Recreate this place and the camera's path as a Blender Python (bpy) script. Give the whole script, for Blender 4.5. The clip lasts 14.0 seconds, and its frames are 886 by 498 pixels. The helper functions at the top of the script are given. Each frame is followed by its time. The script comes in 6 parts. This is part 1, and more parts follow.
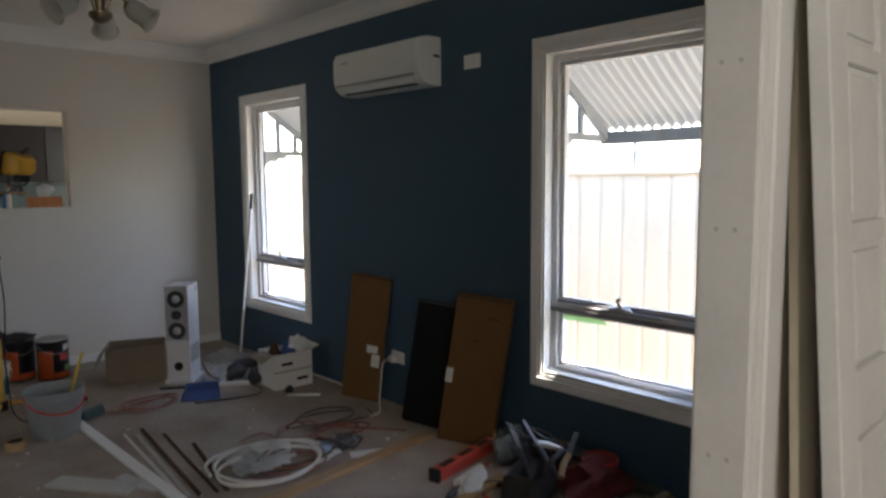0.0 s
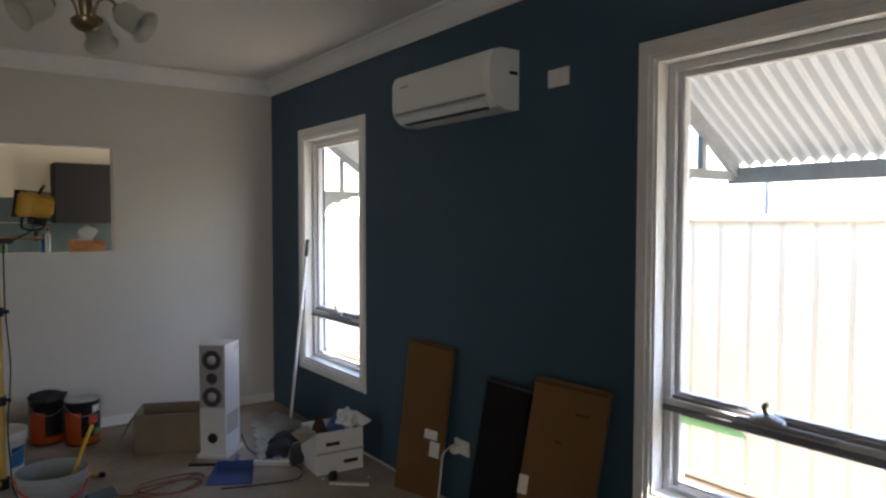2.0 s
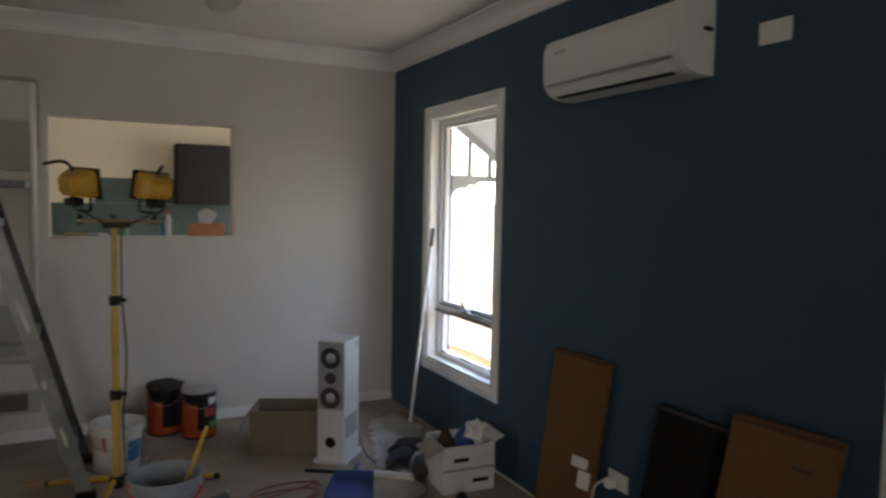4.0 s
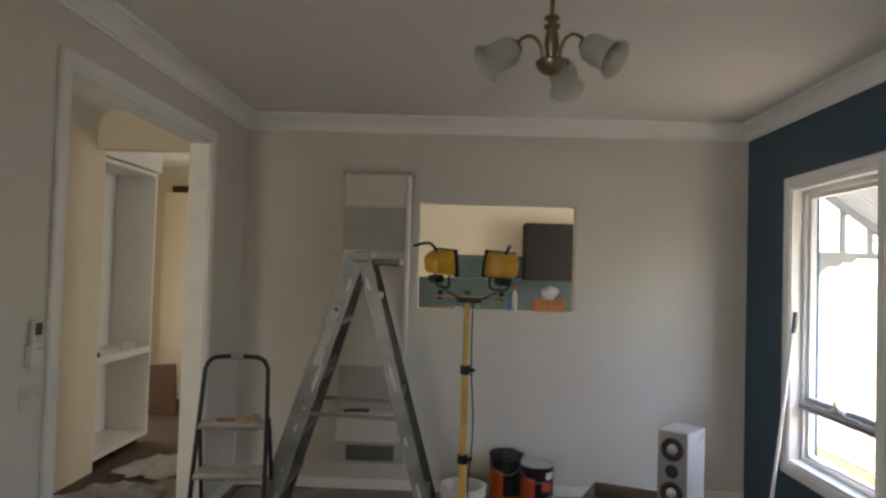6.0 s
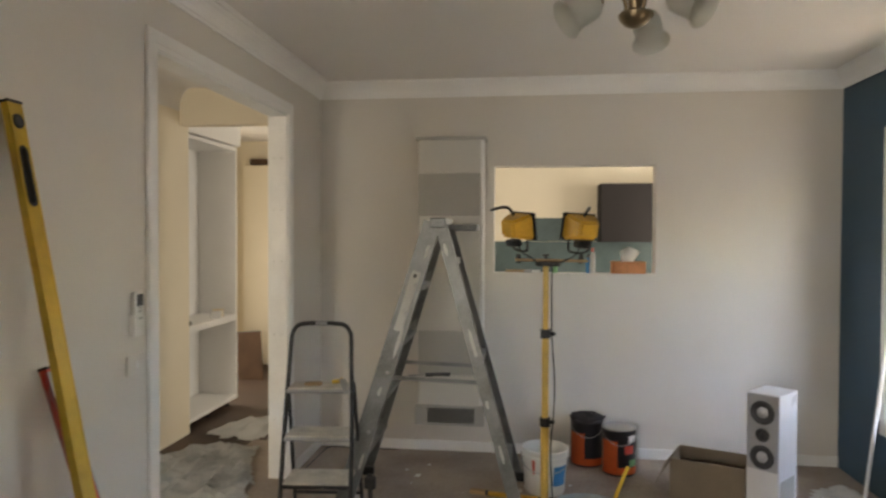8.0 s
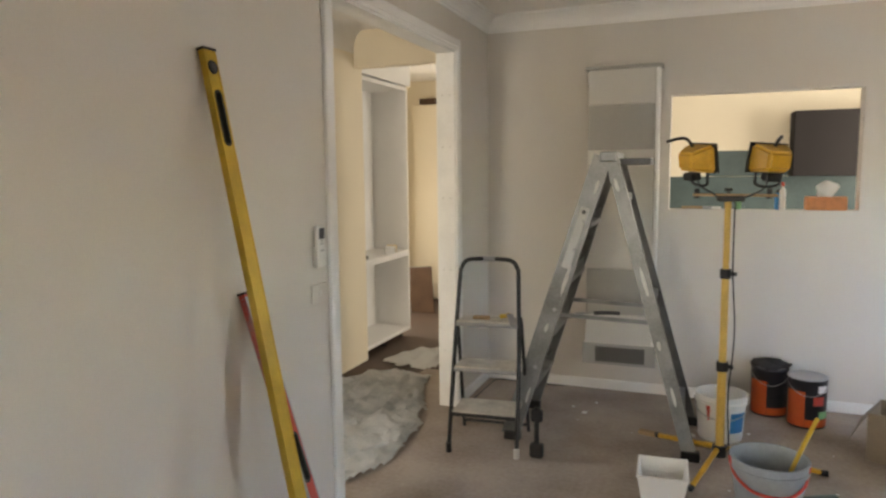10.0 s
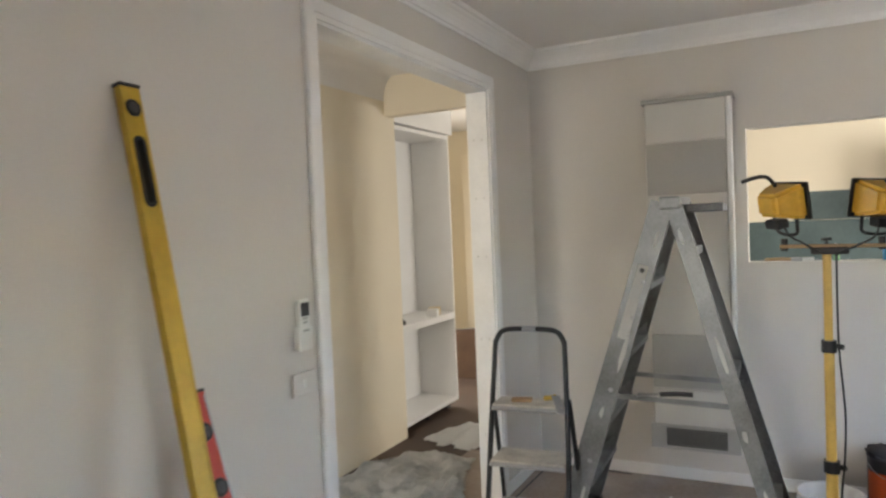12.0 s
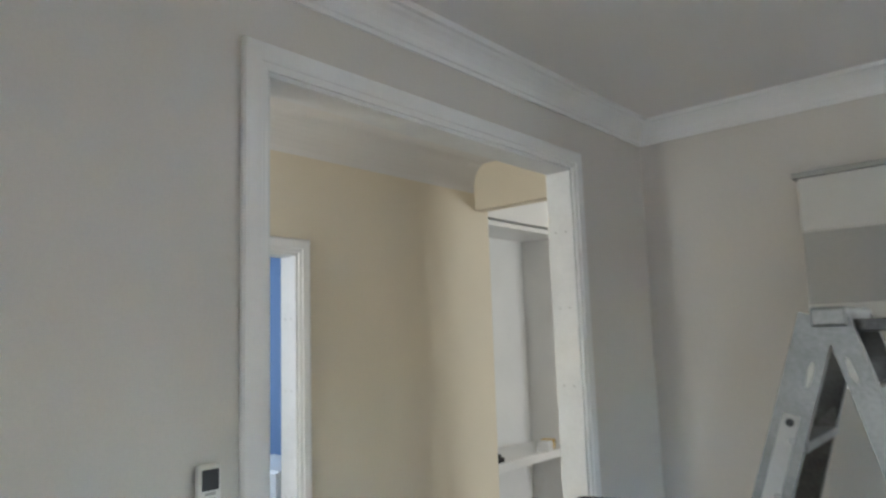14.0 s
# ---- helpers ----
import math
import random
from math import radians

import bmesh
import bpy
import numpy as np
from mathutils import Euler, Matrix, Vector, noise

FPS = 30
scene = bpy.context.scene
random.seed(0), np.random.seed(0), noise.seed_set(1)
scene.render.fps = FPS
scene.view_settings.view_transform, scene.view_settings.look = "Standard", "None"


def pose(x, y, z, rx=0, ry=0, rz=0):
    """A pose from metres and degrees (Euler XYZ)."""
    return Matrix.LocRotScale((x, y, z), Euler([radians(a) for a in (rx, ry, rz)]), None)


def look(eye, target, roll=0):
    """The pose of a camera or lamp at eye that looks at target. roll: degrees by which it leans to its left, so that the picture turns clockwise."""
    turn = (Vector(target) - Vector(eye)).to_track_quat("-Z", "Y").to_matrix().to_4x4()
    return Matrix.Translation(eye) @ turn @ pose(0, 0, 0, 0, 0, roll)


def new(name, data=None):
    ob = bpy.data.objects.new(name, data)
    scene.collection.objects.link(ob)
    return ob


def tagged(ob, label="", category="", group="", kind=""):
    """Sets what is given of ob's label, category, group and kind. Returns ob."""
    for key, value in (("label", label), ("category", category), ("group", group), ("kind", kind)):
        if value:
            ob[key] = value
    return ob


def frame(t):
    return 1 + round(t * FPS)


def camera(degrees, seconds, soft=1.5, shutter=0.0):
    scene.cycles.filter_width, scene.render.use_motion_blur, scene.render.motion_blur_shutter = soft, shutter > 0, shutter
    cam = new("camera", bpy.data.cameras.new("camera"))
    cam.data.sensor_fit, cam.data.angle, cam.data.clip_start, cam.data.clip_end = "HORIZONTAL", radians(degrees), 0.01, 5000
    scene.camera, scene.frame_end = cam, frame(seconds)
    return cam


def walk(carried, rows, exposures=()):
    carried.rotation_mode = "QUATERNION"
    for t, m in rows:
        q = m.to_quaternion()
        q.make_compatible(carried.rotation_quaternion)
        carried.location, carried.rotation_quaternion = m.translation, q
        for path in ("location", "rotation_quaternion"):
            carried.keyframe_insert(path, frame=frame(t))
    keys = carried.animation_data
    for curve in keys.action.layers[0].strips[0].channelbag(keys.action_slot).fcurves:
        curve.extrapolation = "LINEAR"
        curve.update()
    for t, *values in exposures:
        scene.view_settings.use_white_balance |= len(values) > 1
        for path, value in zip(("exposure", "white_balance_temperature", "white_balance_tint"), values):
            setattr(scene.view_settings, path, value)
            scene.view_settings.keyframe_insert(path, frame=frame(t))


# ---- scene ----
cam = camera(65.8, 14.0, soft=2.4, shutter=0.5)
PATH = [
    (0, (0.298, 0.191, 1.375), (1.662, 1.639, 1.172), -0.4),
    (0.5, (0.491, 0.298, 1.407), (1.795, 1.811, 1.29), -0.9),
    (1, (0.683, 0.399, 1.408), (1.897, 1.984, 1.291), 0.4),
    (1.5, (0.803, 0.549, 1.398), (1.901, 2.215, 1.275), 0.0),
    (2, (0.902, 0.723, 1.408), (2.063, 2.35, 1.322), 0.1),
    (2.2, (0.921, 0.767, 1.409), (2.073, 2.4, 1.329), -0.1),
    (4.3, (1.02, 1.26, 1.421), (1.779, 3.105, 1.285), 1.6),
    (4.5, (1.04, 1.261, 1.421), (1.612, 3.174, 1.309), 2.0),
    (5, (1.05, 1.263, 1.445), (1.247, 3.253, 1.507), 1.0),
    (5.5, (1.038, 1.263, 1.441), (1.099, 3.257, 1.571), 1.7),
    (6, (1.016, 1.273, 1.443), (0.97, 3.271, 1.505), 1.7),
    (6.5, (0.998, 1.271, 1.45), (0.934, 3.269, 1.476), 1.4),
    (7, (0.99, 1.269, 1.449), (0.897, 3.267, 1.468), -0.4),
    (7.5, (0.98, 1.277, 1.45), (0.831, 3.271, 1.453), -0.1),
    (8, (0.976, 1.28, 1.443), (0.73, 3.264, 1.399), 0.2),
    (8.5, (0.972, 1.287, 1.448), (0.554, 3.239, 1.341), -0.2),
    (9, (0.967, 1.278, 1.433), (0.431, 3.197, 1.266), 0.0),
    (9.2, (0.97, 1.275, 1.432), (0.398, 3.18, 1.23), -0.3),
    (11.3, (0.954, 1.568, 1.418), (0.065, 3.35, 1.233), -1.6),
    (11.5, (0.931, 1.646, 1.429), (0.043, 3.433, 1.303), -2.3),
    (12, (0.946, 1.878, 1.439), (0.043, 3.662, 1.376), -2.4),
    (12.5, (0.991, 2.14, 1.449), (-0.015, 3.869, 1.412), -1.0),
    (13, (0.954, 2.391, 1.445), (-0.14, 4.065, 1.403), -1.5),
    (13.5, (0.932, 2.606, 1.464), (-0.238, 4.222, 1.606), -3.0),
    (14, (0.941, 2.787, 1.479), (-0.361, 4.283, 1.737), -1.9),
]
walk(cam, [(t, look(eye, target, roll)) for t, eye, target, roll in PATH],
     exposures=[(0, 3.45, 6850, 10), (2.2, 3.55, 6900, 10), (4.4, 3.55, 7100, 10), (5.0, 3.5, 7150, 10), (5.5, 3.75, 7200, 10), (6.5, 4.3, 7300, 10), (9, 4.9, 7650, 10), (11.5, 5.22, 7000, 10), (12.5, 5.13, 6500, 9), (13.2, 5.1, 6400, 8), (14, 4.97, 5900, 5)])

# ---- light ----
world = bpy.data.worlds.new("sky")
scene.world = world
world.use_nodes = True
wn = world.node_tree.nodes
sky = wn.new("ShaderNodeTexSky")
sky.sky_type, sky.sun_disc = 'NISHITA', False
sky.sun_elevation, sky.sun_rotation = radians(57.5), radians(167)
wn["Background"].inputs["Strength"].default_value = 0.15
world.node_tree.links.new(sky.outputs[0], wn["Background"].inputs["Color"])

sun = new("sun", bpy.data.lights.new("sun", 'SUN'))
sun.data.energy, sun.data.angle, sun.data.color = 3.0, radians(0.6), (1.0, 0.95, 0.88)
# high along the side passage, so that it only grazes the sills
sun.matrix_world = look((20 * 0.12, -20 * 0.52, 20 * 0.84), (0, 0, 0))


def daylight_lamp(name, eye, target, w, h, power, color=(1.0, 0.97, 0.93)):
    """An added area lamp for daylight from out of view; no opening is built behind it."""
    ob = new(name, bpy.data.lights.new(name, 'AREA'))
    ob.data.shape, ob.data.size, ob.data.size_y = 'RECTANGLE', w, h
    ob.data.energy, ob.data.color = power, color
    ob.matrix_world = look(eye, target)
    return ob


daylight_lamp("kitchen_daylight", (2.86, 7.35, 1.5), (0.0, 7.35, 1.4), 1.3, 1.0, 1.6, (1.0, 0.97, 0.93))
# added fill from the kitchen's unseen west side, with no door there
daylight_lamp("kitchen_west_fill_light", (-2.45, 7.2, 1.0), (0.0, 6.6, 0.9), 0.8, 1.3, 0.9, (1.0, 0.96, 0.90))
daylight_lamp("front_room_daylight", (-0.25, -1.7, 1.4), (1.8, 1.6, 1.1), 1.2, 1.4, 2.4)
# added fill at the hall's unseen south end, where the wall is solid
daylight_lamp("hall_fill_light", (-0.97, 1.56, 1.3), (-0.97, 5.0, 1.1), 0.7, 1.6, 1.0, (1.0, 0.96, 0.90))
daylight_lamp("bedroom_daylight", (-4.2, 4.0, 1.6), (-2.0, 4.2, 1.2), 1.0, 1.2, 1.5, (0.80, 0.88, 1.0))

# ---- materials ----
def mat(name, color, rough=0.6, metal=0.0, var=0.12, scale=2.5, fine=60.0, bump=0.05, tint=None, spec=0.5, stretch=(1, 1, 1)):
    """A node material: base colour that drifts at two scales, with fine relief."""
    m = bpy.data.materials.new(name)
    m.use_nodes = True
    nt = m.node_tree
    n, l = nt.nodes, nt.links
    p = n["Principled BSDF"]
    tc = n.new("ShaderNodeTexCoord")
    mp = n.new("ShaderNodeMapping")
    mp.inputs["Scale"].default_value = stretch
    l.new(tc.outputs["Object"], mp.inputs[0])
    big, small = n.new("ShaderNodeTexNoise"), n.new("ShaderNodeTexNoise")
    for t, sc, d in ((big, scale, 5), (small, fine, 3)):
        t.inputs["Scale"].default_value, t.inputs["Detail"].default_value = sc, d
        l.new(mp.outputs[0], t.inputs["Vector"])
    add = n.new("ShaderNodeMath")
    add.operation = 'MULTIPLY_ADD'
    l.new(small.outputs["Fac"], add.inputs[0])
    add.inputs[1].default_value = 0.35
    l.new(big.outputs["Fac"], add.inputs[2])
    ramp = n.new("ShaderNodeValToRGB")
    dark = tint or tuple(c * (1 - 2 * var) for c in color)
    ramp.color_ramp.elements[0].position, ramp.color_ramp.elements[0].color = 0.42, (*dark, 1)
    ramp.color_ramp.elements[1].position, ramp.color_ramp.elements[1].color = 0.82, (*color, 1)
    l.new(add.outputs[0], ramp.inputs[0])
    l.new(ramp.outputs[0], p.inputs["Base Color"])
    rr = n.new("ShaderNodeMapRange")
    rr.inputs["To Min"].default_value, rr.inputs["To Max"].default_value = max(0.02, rough - 0.1), min(1, rough + 0.1)
    l.new(big.outputs["Fac"], rr.inputs[0])
    l.new(rr.outputs[0], p.inputs["Roughness"])
    p.inputs["Metallic"].default_value, p.inputs["Specular IOR Level"].default_value = metal, spec
    if bump:
        b = n.new("ShaderNodeBump")
        b.inputs["Strength"].default_value, b.inputs["Distance"].default_value = bump, 0.01
        l.new(small.outputs["Fac"], b.inputs["Height"])
        l.new(b.outputs[0], p.inputs["Normal"])
    return m


def glass_mat(name, tint=(1, 1, 1)):
    m = bpy.data.materials.new(name)
    m.use_nodes = True
    n, l = m.node_tree.nodes, m.node_tree.links
    n.remove(n["Principled BSDF"])
    tr, gl, mix, lw, pw = n.new("ShaderNodeBsdfTransparent"), n.new("ShaderNodeBsdfGlossy"), n.new("ShaderNodeMixShader"), n.new("ShaderNodeLayerWeight"), n.new("ShaderNodeMath")
    tr.inputs[0].default_value = (*tint, 1)
    gl.inputs["Roughness"].default_value = 0.02
    lw.inputs["Blend"].default_value = 0.5
    pw.operation, pw.inputs[1].default_value = 'POWER', 6.0
    l.new(lw.outputs["Facing"], pw.inputs[0]), l.new(pw.outputs[0], mix.inputs[0])
    l.new(tr.outputs[0], mix.inputs[1]), l.new(gl.outputs[0], mix.inputs[2])
    l.new(mix.outputs[0], n["Material Output"].inputs["Surface"])
    return m


def cloth_glass(name, color, trans):
    """Frosted or thin stuff that lets light through."""
    m = mat(name, color, 0.5, var=0.03, bump=0.02)
    n, l = m.node_tree.nodes, m.node_tree.links
    t, mix = n.new("ShaderNodeBsdfTranslucent"), n.new("ShaderNodeMixShader")
    t.inputs[0].default_value = (*color, 1)
    mix.inputs[0].default_value = trans
    l.new(n["Principled BSDF"].outputs[0], mix.inputs[1]), l.new(t.outputs[0], mix.inputs[2])
    l.new(mix.outputs[0], n["Material Output"].inputs["Surface"])
    return m


WALL = mat("wall_paint", (0.72, 0.685, 0.635), 0.75, var=0.045, scale=0.9, fine=140, bump=0.06)
CEIL = mat("ceiling_paint", (0.84, 0.82, 0.79), 0.85, var=0.03, scale=0.8, fine=120, bump=0.04)
BLUE = mat("blue_wall_paint", (0.040, 0.092, 0.145), 0.55, var=0.10, scale=0.8, fine=140, bump=0.06)
CREAM = mat("cream_wall_paint", (0.82, 0.74, 0.59), 0.7, var=0.04, scale=1.0, fine=140, bump=0.05)
TRIM = mat("white_gloss_trim", (0.88, 0.875, 0.86), 0.38, var=0.03, scale=3, fine=80, bump=0.02)
JAMBW = mat("primed_jamb_white", (0.83, 0.835, 0.825), 0.5, var=0.06, scale=5, fine=60, bump=0.03)
FLOOR = mat("dusty_floor", (0.42, 0.355, 0.305), 0.85, var=0.2, scale=2.2, fine=45, bump=0.12, tint=(0.24, 0.19, 0.155))
DARKFLOOR = mat("dark_brown_floor", (0.085, 0.055, 0.040), 0.6, var=0.2, scale=4, fine=50)
PLASTIC_W = mat("white_plastic", (0.77, 0.755, 0.72), 0.35, var=0.02, bump=0)
AC_W = mat("aircon_white", (0.78, 0.80, 0.77), 0.32, var=0.02, bump=0)
BLACK = mat("black_plastic", (0.008, 0.008, 0.009), 0.40, var=0.1, bump=0.03)
DARK = mat("dark_grey", (0.05, 0.05, 0.055), 0.55, var=0.15, bump=0.03)
FILLER = mat("pale_filler", (0.60, 0.60, 0.58), 0.8, var=0.1, bump=0)
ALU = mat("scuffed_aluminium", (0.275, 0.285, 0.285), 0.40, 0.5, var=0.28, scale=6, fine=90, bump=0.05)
ALU_D = mat("dull_and_shaded_aluminium", (0.19, 0.195, 0.20), 0.5, 0.5, var=0.3, scale=7, fine=90, bump=0.06)
STEEL = mat("dull_steel", (0.45, 0.45, 0.46), 0.4, 0.8, var=0.12, bump=0.03)
TOOLSTEEL = mat("dark_tool_steel", (0.14, 0.14, 0.145), 0.45, 0.6, var=0.25, scale=14, bump=0.03)
TREAD = mat("paint_spattered_tread", (0.62, 0.585, 0.52), 0.7, var=0.22, scale=9, fine=70, bump=0.06)
SWITCH = mat("aged_switch_plastic", (0.70, 0.67, 0.625), 0.45, var=0.03, bump=0)
WINALU = mat("window_frame_white", (0.74, 0.74, 0.75), 0.4, var=0.04, bump=0.02)
RAILALU = mat("grey_rail_with_shade", (0.30, 0.30, 0.33), 0.4, 0.3, var=0.1, bump=0.02)
BRONZE = mat("antique_bronze", (0.30, 0.235, 0.15), 0.35, 0.85, var=0.2, scale=12, bump=0.03)
FROST = cloth_glass("frosted_glass", (0.66, 0.66, 0.62), 0.5)
GLASS = glass_mat("clear_glass")
CARD = mat("brown_cardboard", (0.17, 0.082, 0.024), 0.8, var=0.08, scale=5, fine=90, bump=0.08)
CARDBOX = mat("dull_cardboard_box", (0.27, 0.215, 0.155), 0.85, var=0.1, scale=6, fine=90, bump=0.08)
YELLOW = mat("yellow_enamel", (0.72, 0.40, 0.03), 0.42, var=0.15, scale=9, bump=0.03)
POLEY = mat("worn_yellow_pole", (0.68, 0.43, 0.10), 0.4, var=0.15, scale=9, bump=0.03)
LEVELY = mat("level_yellow", (0.66, 0.43, 0.05), 0.35, 0.1, var=0.12, scale=8, bump=0.02)
RED = mat("red_plastic", (0.62, 0.075, 0.05), 0.4, var=0.12, bump=0.03)
ORANGE = mat("orange_tin_label", (0.62, 0.10, 0.02), 0.45, var=0.1, bump=0.02)
TINBLACK = mat("black_tin_label", (0.018, 0.018, 0.024), 0.4, var=0.1, bump=0.02)
TEAL = mat("teal_splashback", (0.080, 0.118, 0.122), 0.35, var=0.14, scale=5, fine=40, bump=0.02)
CUPB = mat("charcoal_cupboard", (0.022, 0.019, 0.019), 0.75, var=0.08, bump=0.02, spec=0.2)
HEAT_C = mat("heater_cream_enamel", (0.66, 0.645, 0.60), 0.45, var=0.03, bump=0.02)
HEAT_G = mat("heater_grey_panel", (0.44, 0.43, 0.40), 0.55, var=0.05, bump=0.02)
TIMBER = mat("pine_timber", (0.46, 0.30, 0.16), 0.65, var=0.18, scale=6, stretch=(1, 8, 8), bump=0.06)
BROWNTIM = mat("brown_board", (0.10, 0.062, 0.042), 0.9, var=0.15, scale=5, bump=0.04, spec=0.1)
CLOTH = mat("drop_cloth", (0.82, 0.82, 0.81), 0.9, var=0.16, scale=9, fine=120, bump=0.2, tint=(0.50, 0.53, 0.53))
CLEARBAG = mat("clear_plastic_film", (0.22, 0.26, 0.28), 0.25, var=0.3, scale=14, bump=0.1)
GREYBUCK = mat("grey_bucket_plastic", (0.30, 0.33, 0.35), 0.45, var=0.12, scale=7, bump=0.02)
BLUEPL = mat("blue_plastic", (0.04, 0.09, 0.30), 0.4, var=0.1, bump=0.02)
LBLUE = mat("blue_label", (0.03, 0.22, 0.50), 0.45, var=0.08, bump=0)
PINK = mat("orange_pink_cord", (0.30, 0.12, 0.085), 0.55, var=0.15, bump=0.02)
TAPE = cloth_glass("thin_green_tape", (0.56, 0.76, 0.52), 0.8)
GREENT = mat("green_tape", (0.20, 0.42, 0.20), 0.6, var=0.06, bump=0.02)
PAPER = mat("white_paper", (0.78, 0.78, 0.76), 0.85, var=0.03, bump=0.02)
FENCE = mat("cream_steel_fence", (0.80, 0.70, 0.555), 0.45, var=0.05, scale=1.5, fine=30, bump=0.02)
HOOD = cloth_glass("pale_corrugated_sheet", (0.30, 0.295, 0.28), 0.12)
HOODT = mat("grey_painted_timber", (0.36, 0.38, 0.39), 0.6, var=0.12, scale=7, bump=0.05)
GROUND = mat("bare_earth_ground", (0.34, 0.30, 0.25), 0.95, var=0.15, scale=1.2, fine=30, bump=0.2)
SPK_W = mat("white_speaker_lacquer", (0.74, 0.74, 0.76), 0.3, var=0.03, bump=0)
CONE = mat("speaker_cone", (0.06, 0.06, 0.065), 0.5, var=0.1, bump=0.03)
SILVER = mat("silver_cone_cap", (0.50, 0.50, 0.52), 0.35, 0.5, var=0.05, bump=0)
MATTBLACK = mat("matt_black_cloth", (0.019, 0.018, 0.020), 0.9, var=0.1, bump=0.08, spec=0.1)
CANVAS = mat("dark_canvas", (0.045, 0.042, 0.045), 0.85, var=0.2, bump=0.15)
TISSUEBOX = mat("orange_tissue_box", (0.62, 0.25, 0.10), 0.65, var=0.14, scale=20, bump=0.02)
BLUEGLOW = mat("blue_room_paint", (0.16, 0.26, 0.46), 0.6, var=0.08, scale=1.5, bump=0.03)

# ---- building helpers ----
def part(name, bm, material, parent=None, label="", smooth=False):
    """Links a bmesh as one mesh object under a thing or a part."""
    bmesh.ops.recalc_face_normals(bm, faces=bm.faces)
    me = bpy.data.meshes.new(name)
    bm.to_mesh(me)
    bm.free()
    me.materials.append(material)
    if smooth:
        me.shade_smooth()
        me.set_sharp_from_angle(angle=radians(38))
    ob = new(name, me)
    ob.parent = parent
    return tagged(ob, label)


def thing(name, m, label, category, group=""):
    ob = new(name)
    ob.empty_display_size = 0.1
    ob.matrix_world = m
    return tagged(ob, label, category, group)


def structure(name, bm, material, label, smooth=False):
    return tagged(part(name, bm, material, None, label, smooth), kind="structure")


def box(x0, x1, y0, y1, z0, z1, bevel=0.0, m=None, bm=None, seg=2):
    b = bmesh.new()
    r = bmesh.ops.create_cube(b, size=1.0)
    bmesh.ops.transform(b, matrix=Matrix.Translation(((x0 + x1) / 2, (y0 + y1) / 2, (z0 + z1) / 2)) @ Matrix.Diagonal((x1 - x0, y1 - y0, z1 - z0, 1)), verts=b.verts)
    if bevel:
        bmesh.ops.bevel(b, geom=b.edges[:], offset=bevel, segments=seg, profile=0.5, affect='EDGES')
    return joined(b, bm, m)


def joined(b, bm, m=None):
    """Moves b by m, and into bm where one is given."""
    if m is not None:
        bmesh.ops.transform(b, matrix=m, verts=b.verts)
    if bm is None:
        return b
    me = bpy.data.meshes.new("tmp")
    b.to_mesh(me)
    b.free()
    bm.from_mesh(me)
    bpy.data.meshes.remove(me)
    return bm


def sweep(pts, r, seg=8, bm=None, closed=False, smooth_steps=0, flat=1.0, taper=None):
    """A round bar along a line of points."""
    P = [Vector(p) for p in pts]
    if smooth_steps:
        Q = []
        n = len(P)
        for i in range(n if closed else n - 1):
            a, b_, c, d = (P[(i - 1) % n], P[i], P[(i + 1) % n], P[(i + 2) % n]) if closed else (P[max(i - 1, 0)], P[i], P[i + 1], P[min(i + 2, n - 1)])
            for k in range(smooth_steps):
                t = k / smooth_steps
                Q.append(0.5 * ((2 * b_) + (c - a) * t + (2 * a - 5 * b_ + 4 * c - d) * t * t + (3 * b_ - a - 3 * c + d) * t ** 3))
        if not closed:
            Q.append(P[-1])
        P = Q
    b = bm or bmesh.new()
    rings, up = [], None
    n = len(P)
    for i, p in enumerate(P):
        d = (P[(i + 1) % n] - P[i - 1]) if closed else (P[min(i + 1, n - 1)] - P[max(i - 1, 0)])
        d.normalize()
        if up is None:
            up = Vector((0, 0, 1)) if abs(d.z) < 0.9 else Vector((1, 0, 0))
        s = d.cross(up).normalized()
        up = s.cross(d).normalized()
        rr = r * (taper(i / max(n - 1, 1)) if taper else 1)
        rings.append([b.verts.new(p + (s * math.cos(a) + up * math.sin(a) * flat) * rr) for a in (2 * math.pi * k / seg for k in range(seg))])
    for i in range(n if closed else n - 1):
        A, B = rings[i], rings[(i + 1) % n]
        for k in range(seg):
            b.faces.new((A[k], A[(k + 1) % seg], B[(k + 1) % seg], B[k]))
    if not closed:
        b.faces.new(rings[0][::-1]), b.faces.new(rings[-1])
    return b


def lathe(prof, seg=32, m=None, bm=None, cap=False):
    b = bmesh.new()
    rings = [[b.verts.new((r * math.cos(2 * math.pi * k / seg), r * math.sin(2 * math.pi * k / seg), z)) for k in range(seg)] for r, z in prof]
    for A, B in zip(rings, rings[1:]):
        for k in range(seg):
            b.faces.new((A[k], A[(k + 1) % seg], B[(k + 1) % seg], B[k]))
    if cap:
        b.faces.new(rings[0][::-1]), b.faces.new(rings[-1])
    return joined(b, bm, m)


def slab(quad, normal, bm=None):
    """A plate on its corners, thickened along normal."""
    b = bmesh.new()
    lo = [b.verts.new(Vector(q)) for q in quad]
    hi = [b.verts.new(Vector(q) + Vector(normal)) for q in quad]
    b.faces.new(lo[::-1]), b.faces.new(hi)
    nk = len(lo)
    for k in range(nk):
        b.faces.new((lo[k], lo[(k + 1) % nk], hi[(k + 1) % nk], hi[k]))
    return joined(b, bm)


